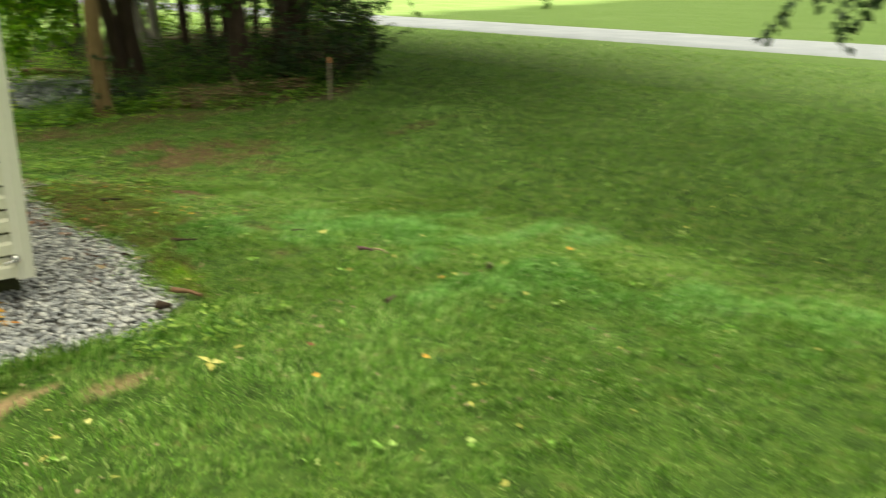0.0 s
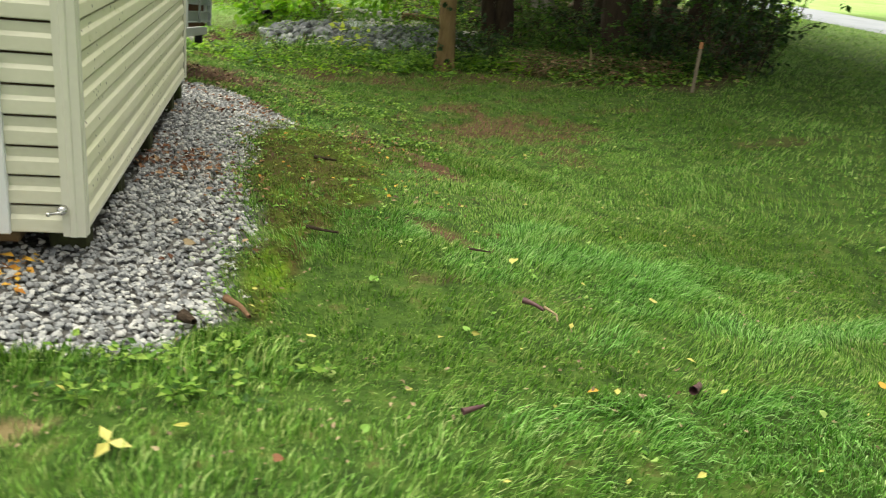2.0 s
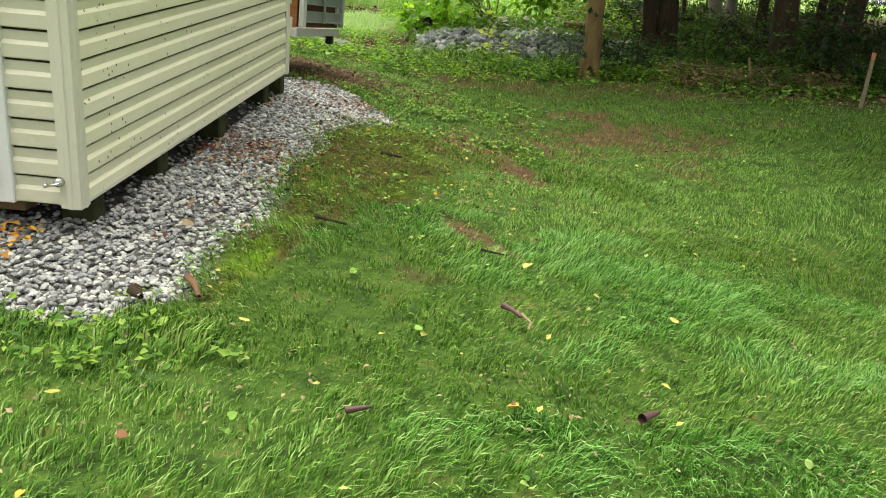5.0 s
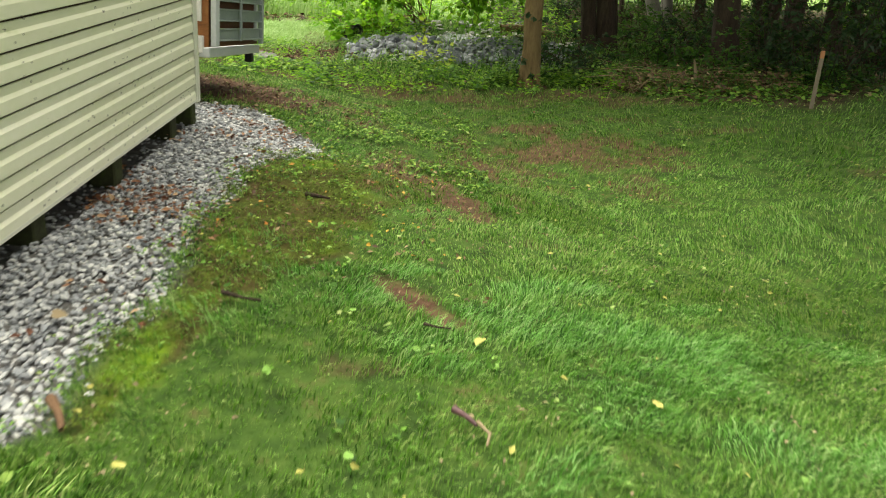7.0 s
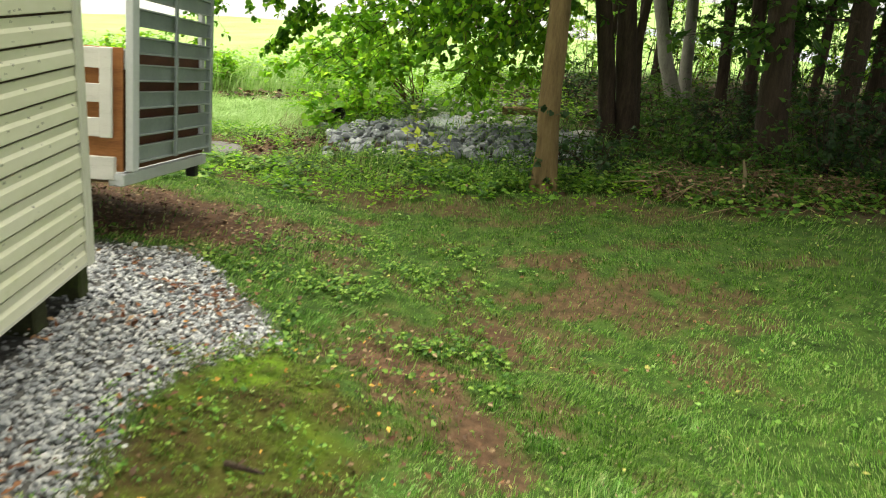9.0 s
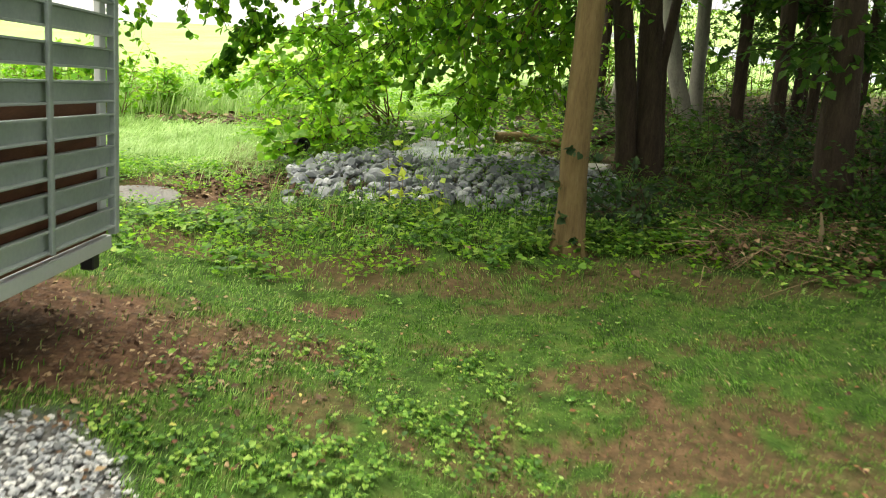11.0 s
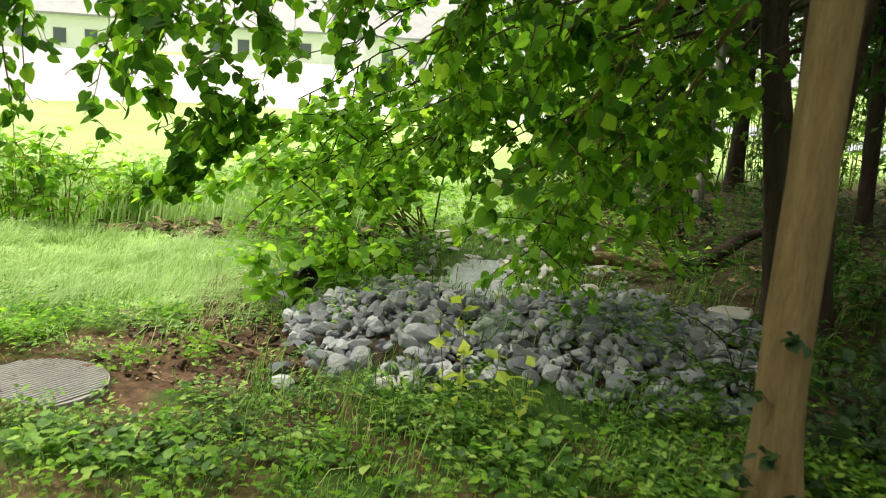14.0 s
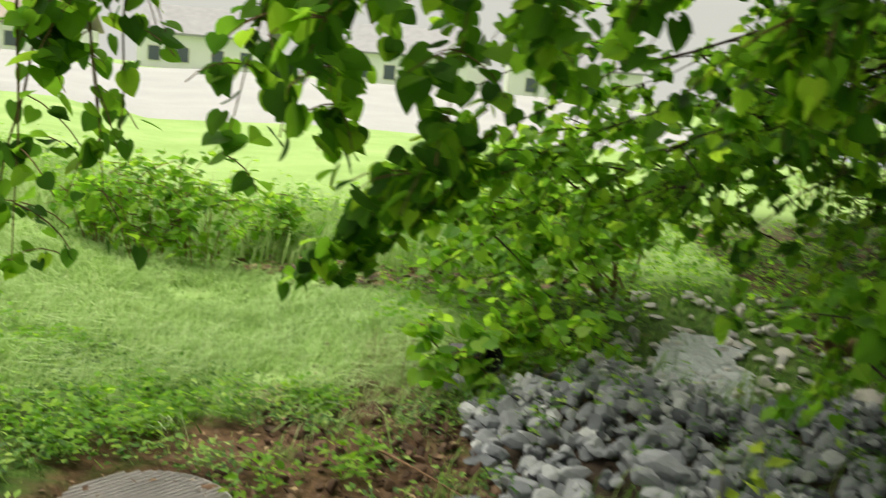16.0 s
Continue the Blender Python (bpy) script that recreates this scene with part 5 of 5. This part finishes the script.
for b, tw in (((.2, 15.7, -.02), 20), ((.45, 15.2, .12), 22), ((.75, 14.9, .12), 24), ((1.05, 14.6, .14), 24), ((1.4, 14.5, .24), 24), ((1.75, 14.5, .36), 22), ((.9, 15.3, .42), 24), ((1.4, 15.1, .55), 24), ((1.9, 14.9, .62), 22), ((.5, 15.6, .3), 20), ((2.2, 14.8, .75), 20), ((1.2, 15.6, .75), 20)):
    c.limb((1.9 + .1 * tw % .3, 15.75, -.3), b, .010, tw, .38, .085, .034, .35, .5, .35)
c.finish(bank, HEART, LEAF_BRIGHT, BARK_TAN)
bough = shrub("bright green low leafy bush behind the rock heap", 1.2, 13.8, .6, .3, .42, 50, .085, LEAF_BRIGHT, 92, "shrubs at the wood's edge", HEART, 10)

# dry brush by the wood's edge
chunks = []
for k in range(330):
    a = np.array([rng.uniform(4.1, 5.9), rng.uniform(10.5, 11.15), -.36])
    d = np.array([rng.normal(0, .32), rng.normal(-.12, .25), rng.uniform(.10, .55)])
    m = a + d * .4 + np.array([0, 0, .07])
    e = a + d * .75 + np.array([rng.normal(0, .12), rng.normal(0, .08), -.08])
    chunks.append(tube_arrays([a, m, e], [.0045, .0032, .0016], 4))
V, F = join(chunks)
tagged(mass("dry_brush", V, F, BRUSH), "heap of brown dry stalks and twigs at the wood's edge", "brush", kind="stuff")
stub = [(4.95, 10.75, -.35), (4.93, 10.74, -.08), (4.89, 10.72, .05)]
V, F = tube_arrays(stub, [.02, .016, .008], 7, .3)
tagged(mass("broken_stem", V, F, STRAW, True), "pale broken dead stem standing in the brush", "stem")


# ---- weeds, grass, litter ----
def spread(n, x0, x1, y0, y1, chance, r=rng):
    px, py = r.uniform(x0, x1, n), r.uniform(y0, y1, n)
    k = r.random(n) < chance(px, py)
    return px[k], py[k]


def surface(px, py):
    nr = (px > -3) & (px < 9) & (py > 0) & (py < 20)
    return ground_z(px, py) + nr * (.05 * (vnoise(px, py, .9, 21) - .5) + .02 * (vnoise(px, py, .22, 22) - .5))


def weeds(name, label, n, area, chance, leaf, per, height, material, shape):
    px, py = spread(n, *area, chance)
    m = len(px)
    a = rng.random((m, per)) * 6.283
    out = rng.random((m, per)) * leaf * 1.2
    hz = rng.random((m, per)) * height * (0.5 + rng.random((m, 1)))
    P = np.stack([px[:, None] + np.cos(a) * out, py[:, None] + np.sin(a) * out, surface(px, py)[:, None] + .01 + hz], -1).reshape(-1, 3)
    D = np.stack([np.cos(a), np.sin(a), rng.uniform(-.2, .6, (m, per))], -1).reshape(-1, 3)
    N = rng.normal(0, .35, P.shape) + np.array([0, 0, 1.0])
    V, F = leaf_arrays(P, D, N, leaf * rng.uniform(.5, 1.25, len(P)), shape)
    tagged(mass(name, V, F, material), label, "weeds", kind="stuff")


outside = lambda x, y: (pile_z(x, y) < .05) & (np.hypot(x - .06, y - 11.87) > .345) & ~((x < SX1) & (y > SY0) & (y < SY1))
weeds("ground_weeds", "low broad-leaved green weeds before the rocks", 6400, (-.6, 7, 6.6, 12.2), lambda x, y: (y > 9.2) * weed_mask(x, y) * outside(x, y) * fade(vnoise(x, y, .38, 16), .75, .4) * (.9 - .8 * (dirt_mask(x, y) > .5)), .045, 7, .08, WEED, HEART)
weeds("pad_weeds", "small leafy weeds beyond the end of the gravel", 1500, (1.0, 2.6, 6.7, 9.2), lambda x, y: (1 - gravel_mask(x, y)) * fade(vnoise(x, y, .3, 17), .35, .65) * (1 - .6 * dirt_mask(x, y)), .020, 6, .03, WEED, HEART)
weeds("bright_weeds", "bright yellow-green seedlings among the weeds", 700, (-.4, 4.2, 9.9, 11.9), lambda x, y: weed_mask(x, y) * outside(x, y) * .9, .05, 7, .10, LEAF_BRIGHT, OVAL)
weeds("dug_weeds", "small bright weeds growing on the dug wet earth", 2600, (-.9, 2.3, 11.2, 13.4), lambda x, y: outside(x, y) * fade(vnoise(x, y, .3, 19), .3, .6) * (1 - .75 * ell(x, y, 1.0, 12.55, .4, .5, 0, .3, 20)), .036, 7, .06, WEED, OVAL)
weeds("lid_weeds", "leafy bright green weeds round the lid", 700, (-1.4, .75, 12.1, 13.3), lambda x, y: outside(x, y) * fade(vnoise(x, y, .35, 29), .35, .6), .05, 8, .09, LEAF_BRIGHT, OVAL)
weeds("tall_weeds", "taller tangled green weeds along the heap and trees", 2200, (1.1, 6.5, 10.7, 12.3), lambda x, y: outside(x, y) * fade(vnoise(x, y, .32, 18), .35, .6) * fade(.55 - np.abs(y - 11.35 + .12 * (x - 1.5)), -.15, .2), .05, 11, .13, WEED, OVAL)
weeds("heap_edge_weeds", "dark green leafy weeds hiding the foot of the heap", 300, (2.0, 4.2, 11.2, 12.3), lambda x, y: fade(vnoise(x, y, .35, 20), .35, .6) * fade(.4 - np.abs(y - 11.75), -.1, .2), .05, 12, .22, LEAF_WOOD, OVAL)
weeds("edge_weeds", "dark green weeds under the trees", 1500, (3.0, 7.0, 10.5, 12.6), lambda x, y: .7 * outside(x, y) * wood_mask(x, y), .06, 8, .20, LEAF_WOOD, OVAL)
weeds("heap_weeds", "sparse weeds growing between the rocks", 190, (1.2, 3.8, 11.8, 13.4), lambda x, y: (pile_z(x, y) > .05) * (vnoise(x, y, .4, 77) > .55) * 1.0, .05, 16, .30, WEED, OVAL)
weeds("wood_seedlings", "small seedlings and ferns on the wood floor", 1500, (2.6, 10, 12.8, 19), lambda x, y: wood_mask(x, y) * (vnoise(x, y, .8, 31) > .45) * outside(x, y), .08, 8, .28, LEAF_WOOD, OVAL)
weeds("bank_weeds", "bright leafy weeds on the bank behind the heap", 900, (.3, 4.2, 14.3, 18.5), lambda x, y: .8 * (np.hypot((x - 2.6) / .55, (y - 14.8) / .9) > 1) * (x < 4.2), .07, 9, .26, LEAF_BRIGHT, OVAL)
weeds("moss_tufts", "cushions of olive and bright green moss beside the gravel", 9000, (1.1, 2.2, 3.4, 7.0), lambda x, y: np.maximum(moss_mask(x, y), vivid_mask(x, y)) * fade(vnoise(x, y, .09, 13), .25, .6), .012, 5, .012, MOSS, DIAMOND)
weeds("moss_weeds", "sparse tiny weeds and grass tufts on the moss", 520, (1.2, 2.3, 4.4, 7.0), lambda x, y: moss_mask(x, y) * fade(vnoise(x, y, .25, 43), .45, .65), .022, 6, .025, WEED, OVAL)
weeds("worn_weeds", "low clover and plantain on the worn turf", 1500, (1.3, 5, 4.4, 10.2), lambda x, y: worn(x, y) * fade(vnoise(x, y, .3, 42), .42, .62) * (1 - gravel_mask(x, y)) * (1 - .6 * dirt_mask(x, y)) * (1 - moss_mask(x, y)) * outside(x, y), .020, 5, .02, WEED, OVAL)
weeds("lawn_clover", "scattered clover and plantain leaves in the lawn", 900, (-.5, 6, 1.5, 10.5), lambda x, y: (.2 + .8 * (vnoise(x, y, .5, 41) > .62)) * (1 - gravel_mask(x, y)) * (1 - dirt_mask(x, y)) * outside(x, y), .021, 4, .02, GRASS, HEART)


def blades(name, label, px, py, height, width, lean, material, segs=2):
    n = len(px)
    a = rng.random(n) * 6.283
    wind = -.6 + (vnoise(px, py, 1.3, 51) - .5) * 5.0 + (vnoise(px, py, .35, 52) - .5) * 2.6
    dx, dy = np.cos(a) * .55 + np.cos(wind) * .75, np.sin(a) * .55 + np.sin(wind) * .75
    sw, wr = swath(px, py), worn(px, py)
    h = height * rng.uniform(.5, 1.25, n) * (.55 + .9 * vnoise(px, py, .11, 55)) * (1 + .45 * sw) * (1 - .28 * wr)
    w = width * rng.uniform(.7, 1.3, n)
    ln = lean * rng.uniform(.3, 1.3, n) * h * (1 + .5 * sw)
    b = rng.random(n) * 6.283
    wx, wy = np.cos(b) * w / 2, np.sin(b) * w / 2
    z0 = surface(px, py) - .012
    if segs == 2:
        mx, my, mz = px + dx * ln * .35, py + dy * ln * .35, z0 + h * .6
        ex, ey, ez = px + dx * ln, py + dy * ln, z0 + h * (1 - .3 * np.minimum(ln / h, 1.2))
        V = np.stack([np.stack([px - wx, py - wy, z0], 1), np.stack([px + wx, py + wy, z0], 1), np.stack([mx + wx * .8, my + wy * .8, mz], 1), np.stack([mx - wx * .8, my - wy * .8, mz], 1), np.stack([ex, ey, ez], 1)], 1)
        T = np.array([(0, 1, 2), (0, 2, 3), (3, 2, 4)])
    else:
        V = np.stack([np.stack([px - wx, py - wy, z0], 1), np.stack([px + wx, py + wy, z0], 1), np.stack([px + dx * ln, py + dy * ln, z0 + h], 1)], 1)
        T = np.array([(0, 1, 2)])
    F = (T[None] + (np.arange(n) * V.shape[1])[:, None, None]).reshape(-1, 3)
    ob = tagged(mass(name, V.reshape(-1, 3), F, material), label, "grass", kind="stuff")
    for key, values in (("swath", sw), ("worn", wr)):
        at = ob.data.attributes.new(key, "FLOAT", "POINT")
        at.data.foreach_set("value", np.repeat(values, V.shape[1]).astype(np.float32))
    return ob


def turf(x, y):
    """Where grass grows, thinner on earth, moss and in the shade."""
    bare = np.maximum(np.maximum(np.maximum(dirt_mask(x, y), sand_mask(x, y)) * .96, moss_mask(x, y) * .62), gravel_mask(x, y))
    return (1 - bare) * (1 - .9 * wood_mask(x, y)) * outside(x, y) * (1 - .45 * weed_mask(x, y)) * (.45 + .3 * vnoise(x, y, .3, 61) + .4 * vnoise(x, y, .09, 62)) * (1 - .15 * worn(x, y))


def strip(x, y):
    """Distance from the line of the worn way past the shed."""
    t = np.clip((y - 1.5) / 8.0, 0, 1)
    return np.hypot(x - (1.6 + .3 * t), y - (1.5 + 8.0 * t))


near_part = lambda x, y: 1 - fade(strip(x, y) + 1.0 * (vnoise(x, y, .8, 63) - .5), 2.0, 3.8)
px, py = spread(640000, -2.4, 6.2, -.3, 11.6, lambda x, y: turf(x, y) * near_part(x, y))
blades("lawn_grass", "short mown green lawn grass", px, py, .041, .0046, .8, GRASS)
px, py = spread(330000, .6, 4.6, 1.6, 7.6, lambda x, y: turf(x, y) * near_part(x, y) * (.5 + .5 * worn(x, y)))
blades("lawn_grass", "short fine blades at the foot of the lawn", px, py, .030, .0055, 1.1, GRASS, 1)
px, py = spread(260000, -4, 10, .3, 16.5, lambda x, y: turf(x, y) * (1 - near_part(x, y)))
blades("lawn_grass", "short mown green lawn grass", px, py, .055, .009, .8, GRASS, 1)
px, py = spread(130000, -12, 15, -4, 30, lambda x, y: turf(x, y) * ((x > 9.5) | (y > 15.5) | (x < -3.5) | (y < .5)) * (y > -4) * ((x > 5) | (y < 19)))
blades("lawn_grass", "short mown green lawn grass", px, py, .06, .018, .8, GRASS, 1)
px, py = spread(7000, -.4, 1.5, 2.9, 3.4, lambda x, y: (1 - gravel_mask(x, y)) * fade(y, 3.0, 3.2) * outside(x, y))
blades("edge_grass", "longer uncut grass along the gravel edge", px, py, .075, .005, .8, GRASS)
weeds("gravel_edge_weeds", "blue-green leafy weeds at the gravel edge", 110, (.7, 1.7, 2.85, 3.4), lambda x, y: ell(x, y, 1.2, 3.12, .36, .16, .1, .4, 84) * (1 - gravel_mask(x, y)), .034, 9, .04, WEED, OVAL)
px, py = spread(42000, -3.5, 1.1, 12.3, 15.6, lambda x, y: .8 * fade(y - .5 * x, 12.2, 13.0) * outside(x, y) * (1 - dirt_mask(x, y)) * (vnoise(x, y, .5, 71) > .3))
blades("cut_grass", "long pale flattened grass clippings on the lawn end", px, py, .14, .007, 1.6, TALL_GRASS)
px, py = spread(34000, -9, 1.6, 15.9, 18.6, lambda x, y: fade(np.abs(y - 17.2), 1.5, .6) * (.25 + .75 * vnoise(x, y, .7, 72)))
blades("meadow_strip", "tall bright weeds and grass along the ditch", px, py, .36, .014, .6, TALL_GRASS)
weeds("ditch_weeds", "leafy bright weeds along the ditch", 900, (-8, 1.6, 16.2, 18.4), lambda x, y: .8 + 0 * x, .08, 10, .42, LEAF_BRIGHT, OVAL)
px, py = spread(7000, 1.0, 5.2, 10.9, 14.6, lambda x, y: (vnoise(x, y, .35, 73) > .5) * (pile_z(x, y) < .16) * .8)
blades("weed_stalks", "loose grass stalks between weeds and rocks", px, py, .24, .006, .8, GRASS)
px, py = spread(1300, .4, 1.2, 13.3, 14.4, lambda x, y: .6 + 0 * x)
blades("dry_grass", "dry tan grass on the bank by the pipe", px, py, .12, .006, .9, STRAW)


def litter(name, label, n, area, chance, size, material, lift=.012):
    px, py = spread(n, *area, chance)
    m = len(px)
    P = np.stack([px, py, surface(px, py) + rng.uniform(0, lift, m)], 1)
    V, F = leaf_arrays(P, np.stack([rng.normal(0, 1, m), rng.normal(0, 1, m), rng.normal(0, .2, m)], 1), rng.normal(0, .4, (m, 3)) + np.array([0, 0, 1.0]), size * rng.uniform(.5, 1.4, m), OVAL)
    tagged(mass(name, V, F, material), label, "leaf litter", kind="stuff")


litter("shed_litter", "orange and yellow dead leaves drifted under the shed door", 420, (-.3, .62, 3.55, 3.95), lambda x, y: fade(3.72 - y, -.15, .1) * 0 + fade(y, 3.55, 3.75), .05, ORANGE_LEAF, .02)
litter("dug_litter", "pale chips and dead leaves on the dug earth", 500, (-.4, 1.5, 11.4, 13.6), lambda x, y: dirt_mask(x, y), .03, LITTER, .02)
litter("path_litter", "brown and red dead leaves on the gravel", 2600, (.72, 1.4, 3.9, 7.6), lambda x, y: ell(x, y, .95, 5.35, .34, .34, 0, .5, 81) + .45 * fade(vnoise(x, y, .25, 85), .5, .7) * fade(y, 4.6, 5.4) + .10 * fade(x, .95, 1.3), .034, RED_LITTER, .02)
litter("mulch_litter", "brown dead leaves and bark on the earth by the trailer", 4200, (-.7, 1.8, 7.5, 9.7), lambda x, y: np.maximum(ell(x, y, .5, 8.6, 1.05, .8, 0, .3, 82), .1), .031, LITTER, .02)
weeds("rim_moss", "moss tufts and tiny weeds between the rim stones", 900, (1.0, 1.6, 3.4, 6.9), lambda x, y: gravel_mask(x, y) * (1 - gravel_mask(x + .12, y)) * .8 + .3 * vivid_mask(x, y), .016, 5, .012, GRASS, OVAL)
litter("worn_litter", "red-brown leaves and crumbs on the worn turf", 1500, (1.2, 4.2, 5.8, 9.6), lambda x, y: worn(x, y) * fade(vnoise(x, y, .22, 86), .5, .7), .030, RED_LITTER, .02)
litter("moss_litter", "dead leaves scattered over the moss", 800, (1.2, 2.5, 4.6, 7.6), lambda x, y: .6 + 0 * x, .028, LITTER, .02)
litter("moss_leaves", "small orange leaves on the moss", 130, (1.2, 2.3, 5.0, 7.2), lambda x, y: .7 + 0 * x, .026, ORANGE_LEAF, .025)
litter("wood_litter", "brown dead leaves over the wood floor", 5000, (1.4, 10, 10.2, 20), lambda x, y: wood_mask(x, y) * .9 + .15 * weed_mask(x, y), .08, LITTER, .03)
litter("brush_litter", "brown dead leaves caught in the dry brush", 900, (4.0, 6.0, 10.4, 11.2), lambda x, y: .8 + 0 * x, .06, LITTER, .22)
litter("lawn_flecks", "tiny yellow leaf flecks in the lawn", 1000, (-.5, 8, 1.5, 11), lambda x, y: turf(x, y) * .8, .026, YELLOW_LEAF, .05)
litter("lawn_thatch", "dry straw-coloured thatch and clippings in the lawn", 9000, (.4, 6, 1.5, 10.7), lambda x, y: turf(x, y) * fade(vnoise(x, y, .5, 91) + .15 * fade(y, 6.5, 8.5), .45, .7), .017, STRAW, .035)
litter("bank_litter", "brown leaves and bark on the ditch bank", 1600, (-1.0, 2.2, 15.2, 16.6), lambda x, y: ell(x, y, .4, 15.9, 1.2, .4, 0, .4, 83), .1, LITTER, .06)
litter("bank_litter", "brown leaves and roots on the earth bank", 420, (.2, 1.3, 12.0, 14.2), lambda x, y: .8 + 0 * x, .035, LITTER, .04)


def fallen_leaf(x, y, size, material, label, blades_n=1):
    ob = thing("fallen_leaf", label, "leaf", pose(x, y, float(surface(np.array([x]), np.array([y]))[0]) + .034, 14, 12, x * 997 % 360), "fallen leaves on the lawn")
    for k in range(blades_n):
        a = k * 2.2
        V, F = leaf_arrays(np.zeros((1, 3)), np.array([[math.cos(a), math.sin(a), .12]]), np.array([[0.1, 0, 1.0]]), np.array([size * .72]), HEART if blades_n == 1 else OVAL)
        b = mass("blade", V, F, material)
        b.parent = ob


fallen_leaf(1.08, 2.72, .075, YELLOW_LEAF, "three pale yellow leaves on one stalk in the grass", 3)
for fx, fy, fs, fm, fl in ((1.24, 2.80, .05, YELLOW_LEAF, "pale yellow fallen leaf in the grass"), (2.41, 4.21, .055, YELLOW_LEAF, "pale yellow fallen leaf in the grass"), (1.55, 3.31, .045, YELLOW_LEAF, "yellow fallen leaf in the grass"),
                           (2.93, 3.95, .05, YELLOW_LEAF, "pale curled fallen leaf in the grass"), (1.35, 2.45, .03, ORANGE_LEAF, "orange fallen leaf in the grass"), (1.75, 2.35, .032, ORANGE_LEAF, "orange fallen leaf in the grass"),
                           (2.35, 3.0, .04, ORANGE_LEAF, "orange fallen leaf in the grass"), (.62, 2.6, .03, YELLOW_LEAF, "small yellow fallen leaf in the grass"), (1.1, 4.05, .06, STRAW, "dry tan leaf on the gravel"), (3.6, 3.4, .05, ORANGE_LEAF, "orange fallen leaf in the grass")):
    fallen_leaf(fx, fy, fs, fm, fl)


def stick(name, pts, r, material, label, category):
    pts = [(a, b, float(surface(np.array([a]), np.array([b]))[0]) + c) for a, b, c in pts]
    V, F = tube_arrays(pts, np.linspace(r, r * .5, len(pts)), 7, .4, 9)
    tagged(mass(name, V, F, material, True), label, category)


stick("seed_pod", [(2.31, 3.68, .04), (2.34, 3.65, .045), (2.37, 3.62, .04)], .012, POD, "dark purple-brown seed pod in the grass", "seed pod")
stick("pod_stalk", [(2.37, 3.62, .05), (2.40, 3.57, .05), (2.39, 3.52, .045)], .006, STRAW, "tan curved pod stalk in the grass", "stalk")
stick("wood_chip", [(1.28, 3.60, .02), (1.33, 3.53, .025), (1.36, 3.47, .02)], .014, BROWN_STICK, "reddish brown bark chip at the gravel edge", "bark chip")
stick("wood_chip", [(1.16, 3.46, .02), (1.20, 3.41, .03)], .022, BARK_DARK, "dark bark chip at the gravel edge", "bark chip")
stick("twig", [(2.22, 4.24, .04), (2.27, 4.22, .045), (2.31, 4.24, .04)], .006, BARK_DARK, "short dark twig in the grass", "twig")
stick("twig", [(1.55, 4.30, .03), (1.62, 4.27, .035), (1.68, 4.28, .03)], .009, BARK_DARK, "short dark twig in the moss", "twig")
stick("twig", [(1.62, 5.72, .02), (1.74, 5.68, .03)], .012, BARK_DARK, "dark twig on the moss", "twig")
stick("twig", [(1.93, 2.86, .04), (1.99, 2.88, .045)], .010, POD, "grey-brown dead leaf curl in the grass", "twig")
stick("twig", [(.75, 12.7, .05), (.95, 12.45, .10), (1.25, 12.25, .05)], .007, BROWN_STICK, "long bent twig over the dug earth", "twig")
stick("twig", [(1.55, 11.95, .03), (1.7, 11.8, .06), (2.0, 11.65, .05)], .008, BROWN_STICK, "thin brown twig before the rocks", "twig")


stick("seed_pod", [(2.68, 3.06, .03), (2.71, 3.09, .035), (2.73, 3.12, .03)], .014, POD, "dark open seed husk in the grass", "seed pod")
fallen_leaf(1.45, 2.67, .035, RED_LITTER, "curled orange-brown dead leaf in the grass")


# ---- far houses ----
def house(cx, cy, w, d, h, turn, roofmat, label, windows):
    base = float(ground_z(cx, cy)) - .2
    ob = thing("house", label, "house", pose(cx, cy, base, 0, 0, turn), "houses beyond the lawn")
    part("wall", box(-w / 2, w / 2, -d / 2, d / 2, 0, h, .02), HOUSE_WALL, ob)
    bm = bmesh.new()
    rz = h + w * .22
    e = .4
    ring = [(-d / 2 - e, h - .15), (0, rz), (d / 2 + e, h - .15), (d / 2 + e, h + .05), (0, rz + .2), (-d / 2 - e, h + .05)]
    a = [bm.verts.new((-w / 2 - e, u, v)) for u, v in ring]
    b = [bm.verts.new((w / 2 + e, u, v)) for u, v in ring]
    for q in range(6):
        bm.faces.new((a[q], a[(q + 1) % 6], b[(q + 1) % 6], b[q]))
    for r in (a[::-1], b):
        bm.faces.new((r[0], r[1], r[4], r[5]))
        bm.faces.new((r[1], r[2], r[3], r[4]))
    bmesh.ops.recalc_face_normals(bm, faces=bm.faces[:])
    part("roof", bm, roofmat, ob)
    for wx, wz, ww, wh in windows:
        win = part("window", box(wx - ww / 2 - .08, wx + ww / 2 + .08, -d / 2 - .05, -d / 2 + .02, wz - wh / 2 - .08, wz + wh / 2 + .08, .01), TRIM, ob)
        part("pane", box(wx - ww / 2, wx + ww / 2, -d / 2 - .07, -d / 2 - .04, wz - wh / 2, wz + wh / 2, .005), GLASS, win)


W6 = [(-4, 1.4, 1, 1.2), (-1.5, 1.4, 1, 1.2), (1.5, 1.4, 1, 1.2), (4, 1.4, 1, 1.2)]
house(-46, 84, 13, 8, 2.8, 12, HOUSE_TAN, "low far house with tan shingle roof", W6)
house(-29, 88, 11, 8, 3.2, 8, HOUSE_ROOF, "white far house with grey roof and windows", W6)
house(-10, 90, 11, 8, 3.0, -8, HOUSE_ROOF, "white far house with grey roof and windows", W6)
house(4, 94, 12, 8, 3.2, 6, HOUSE_ROOF, "white far house behind the trees", W6)
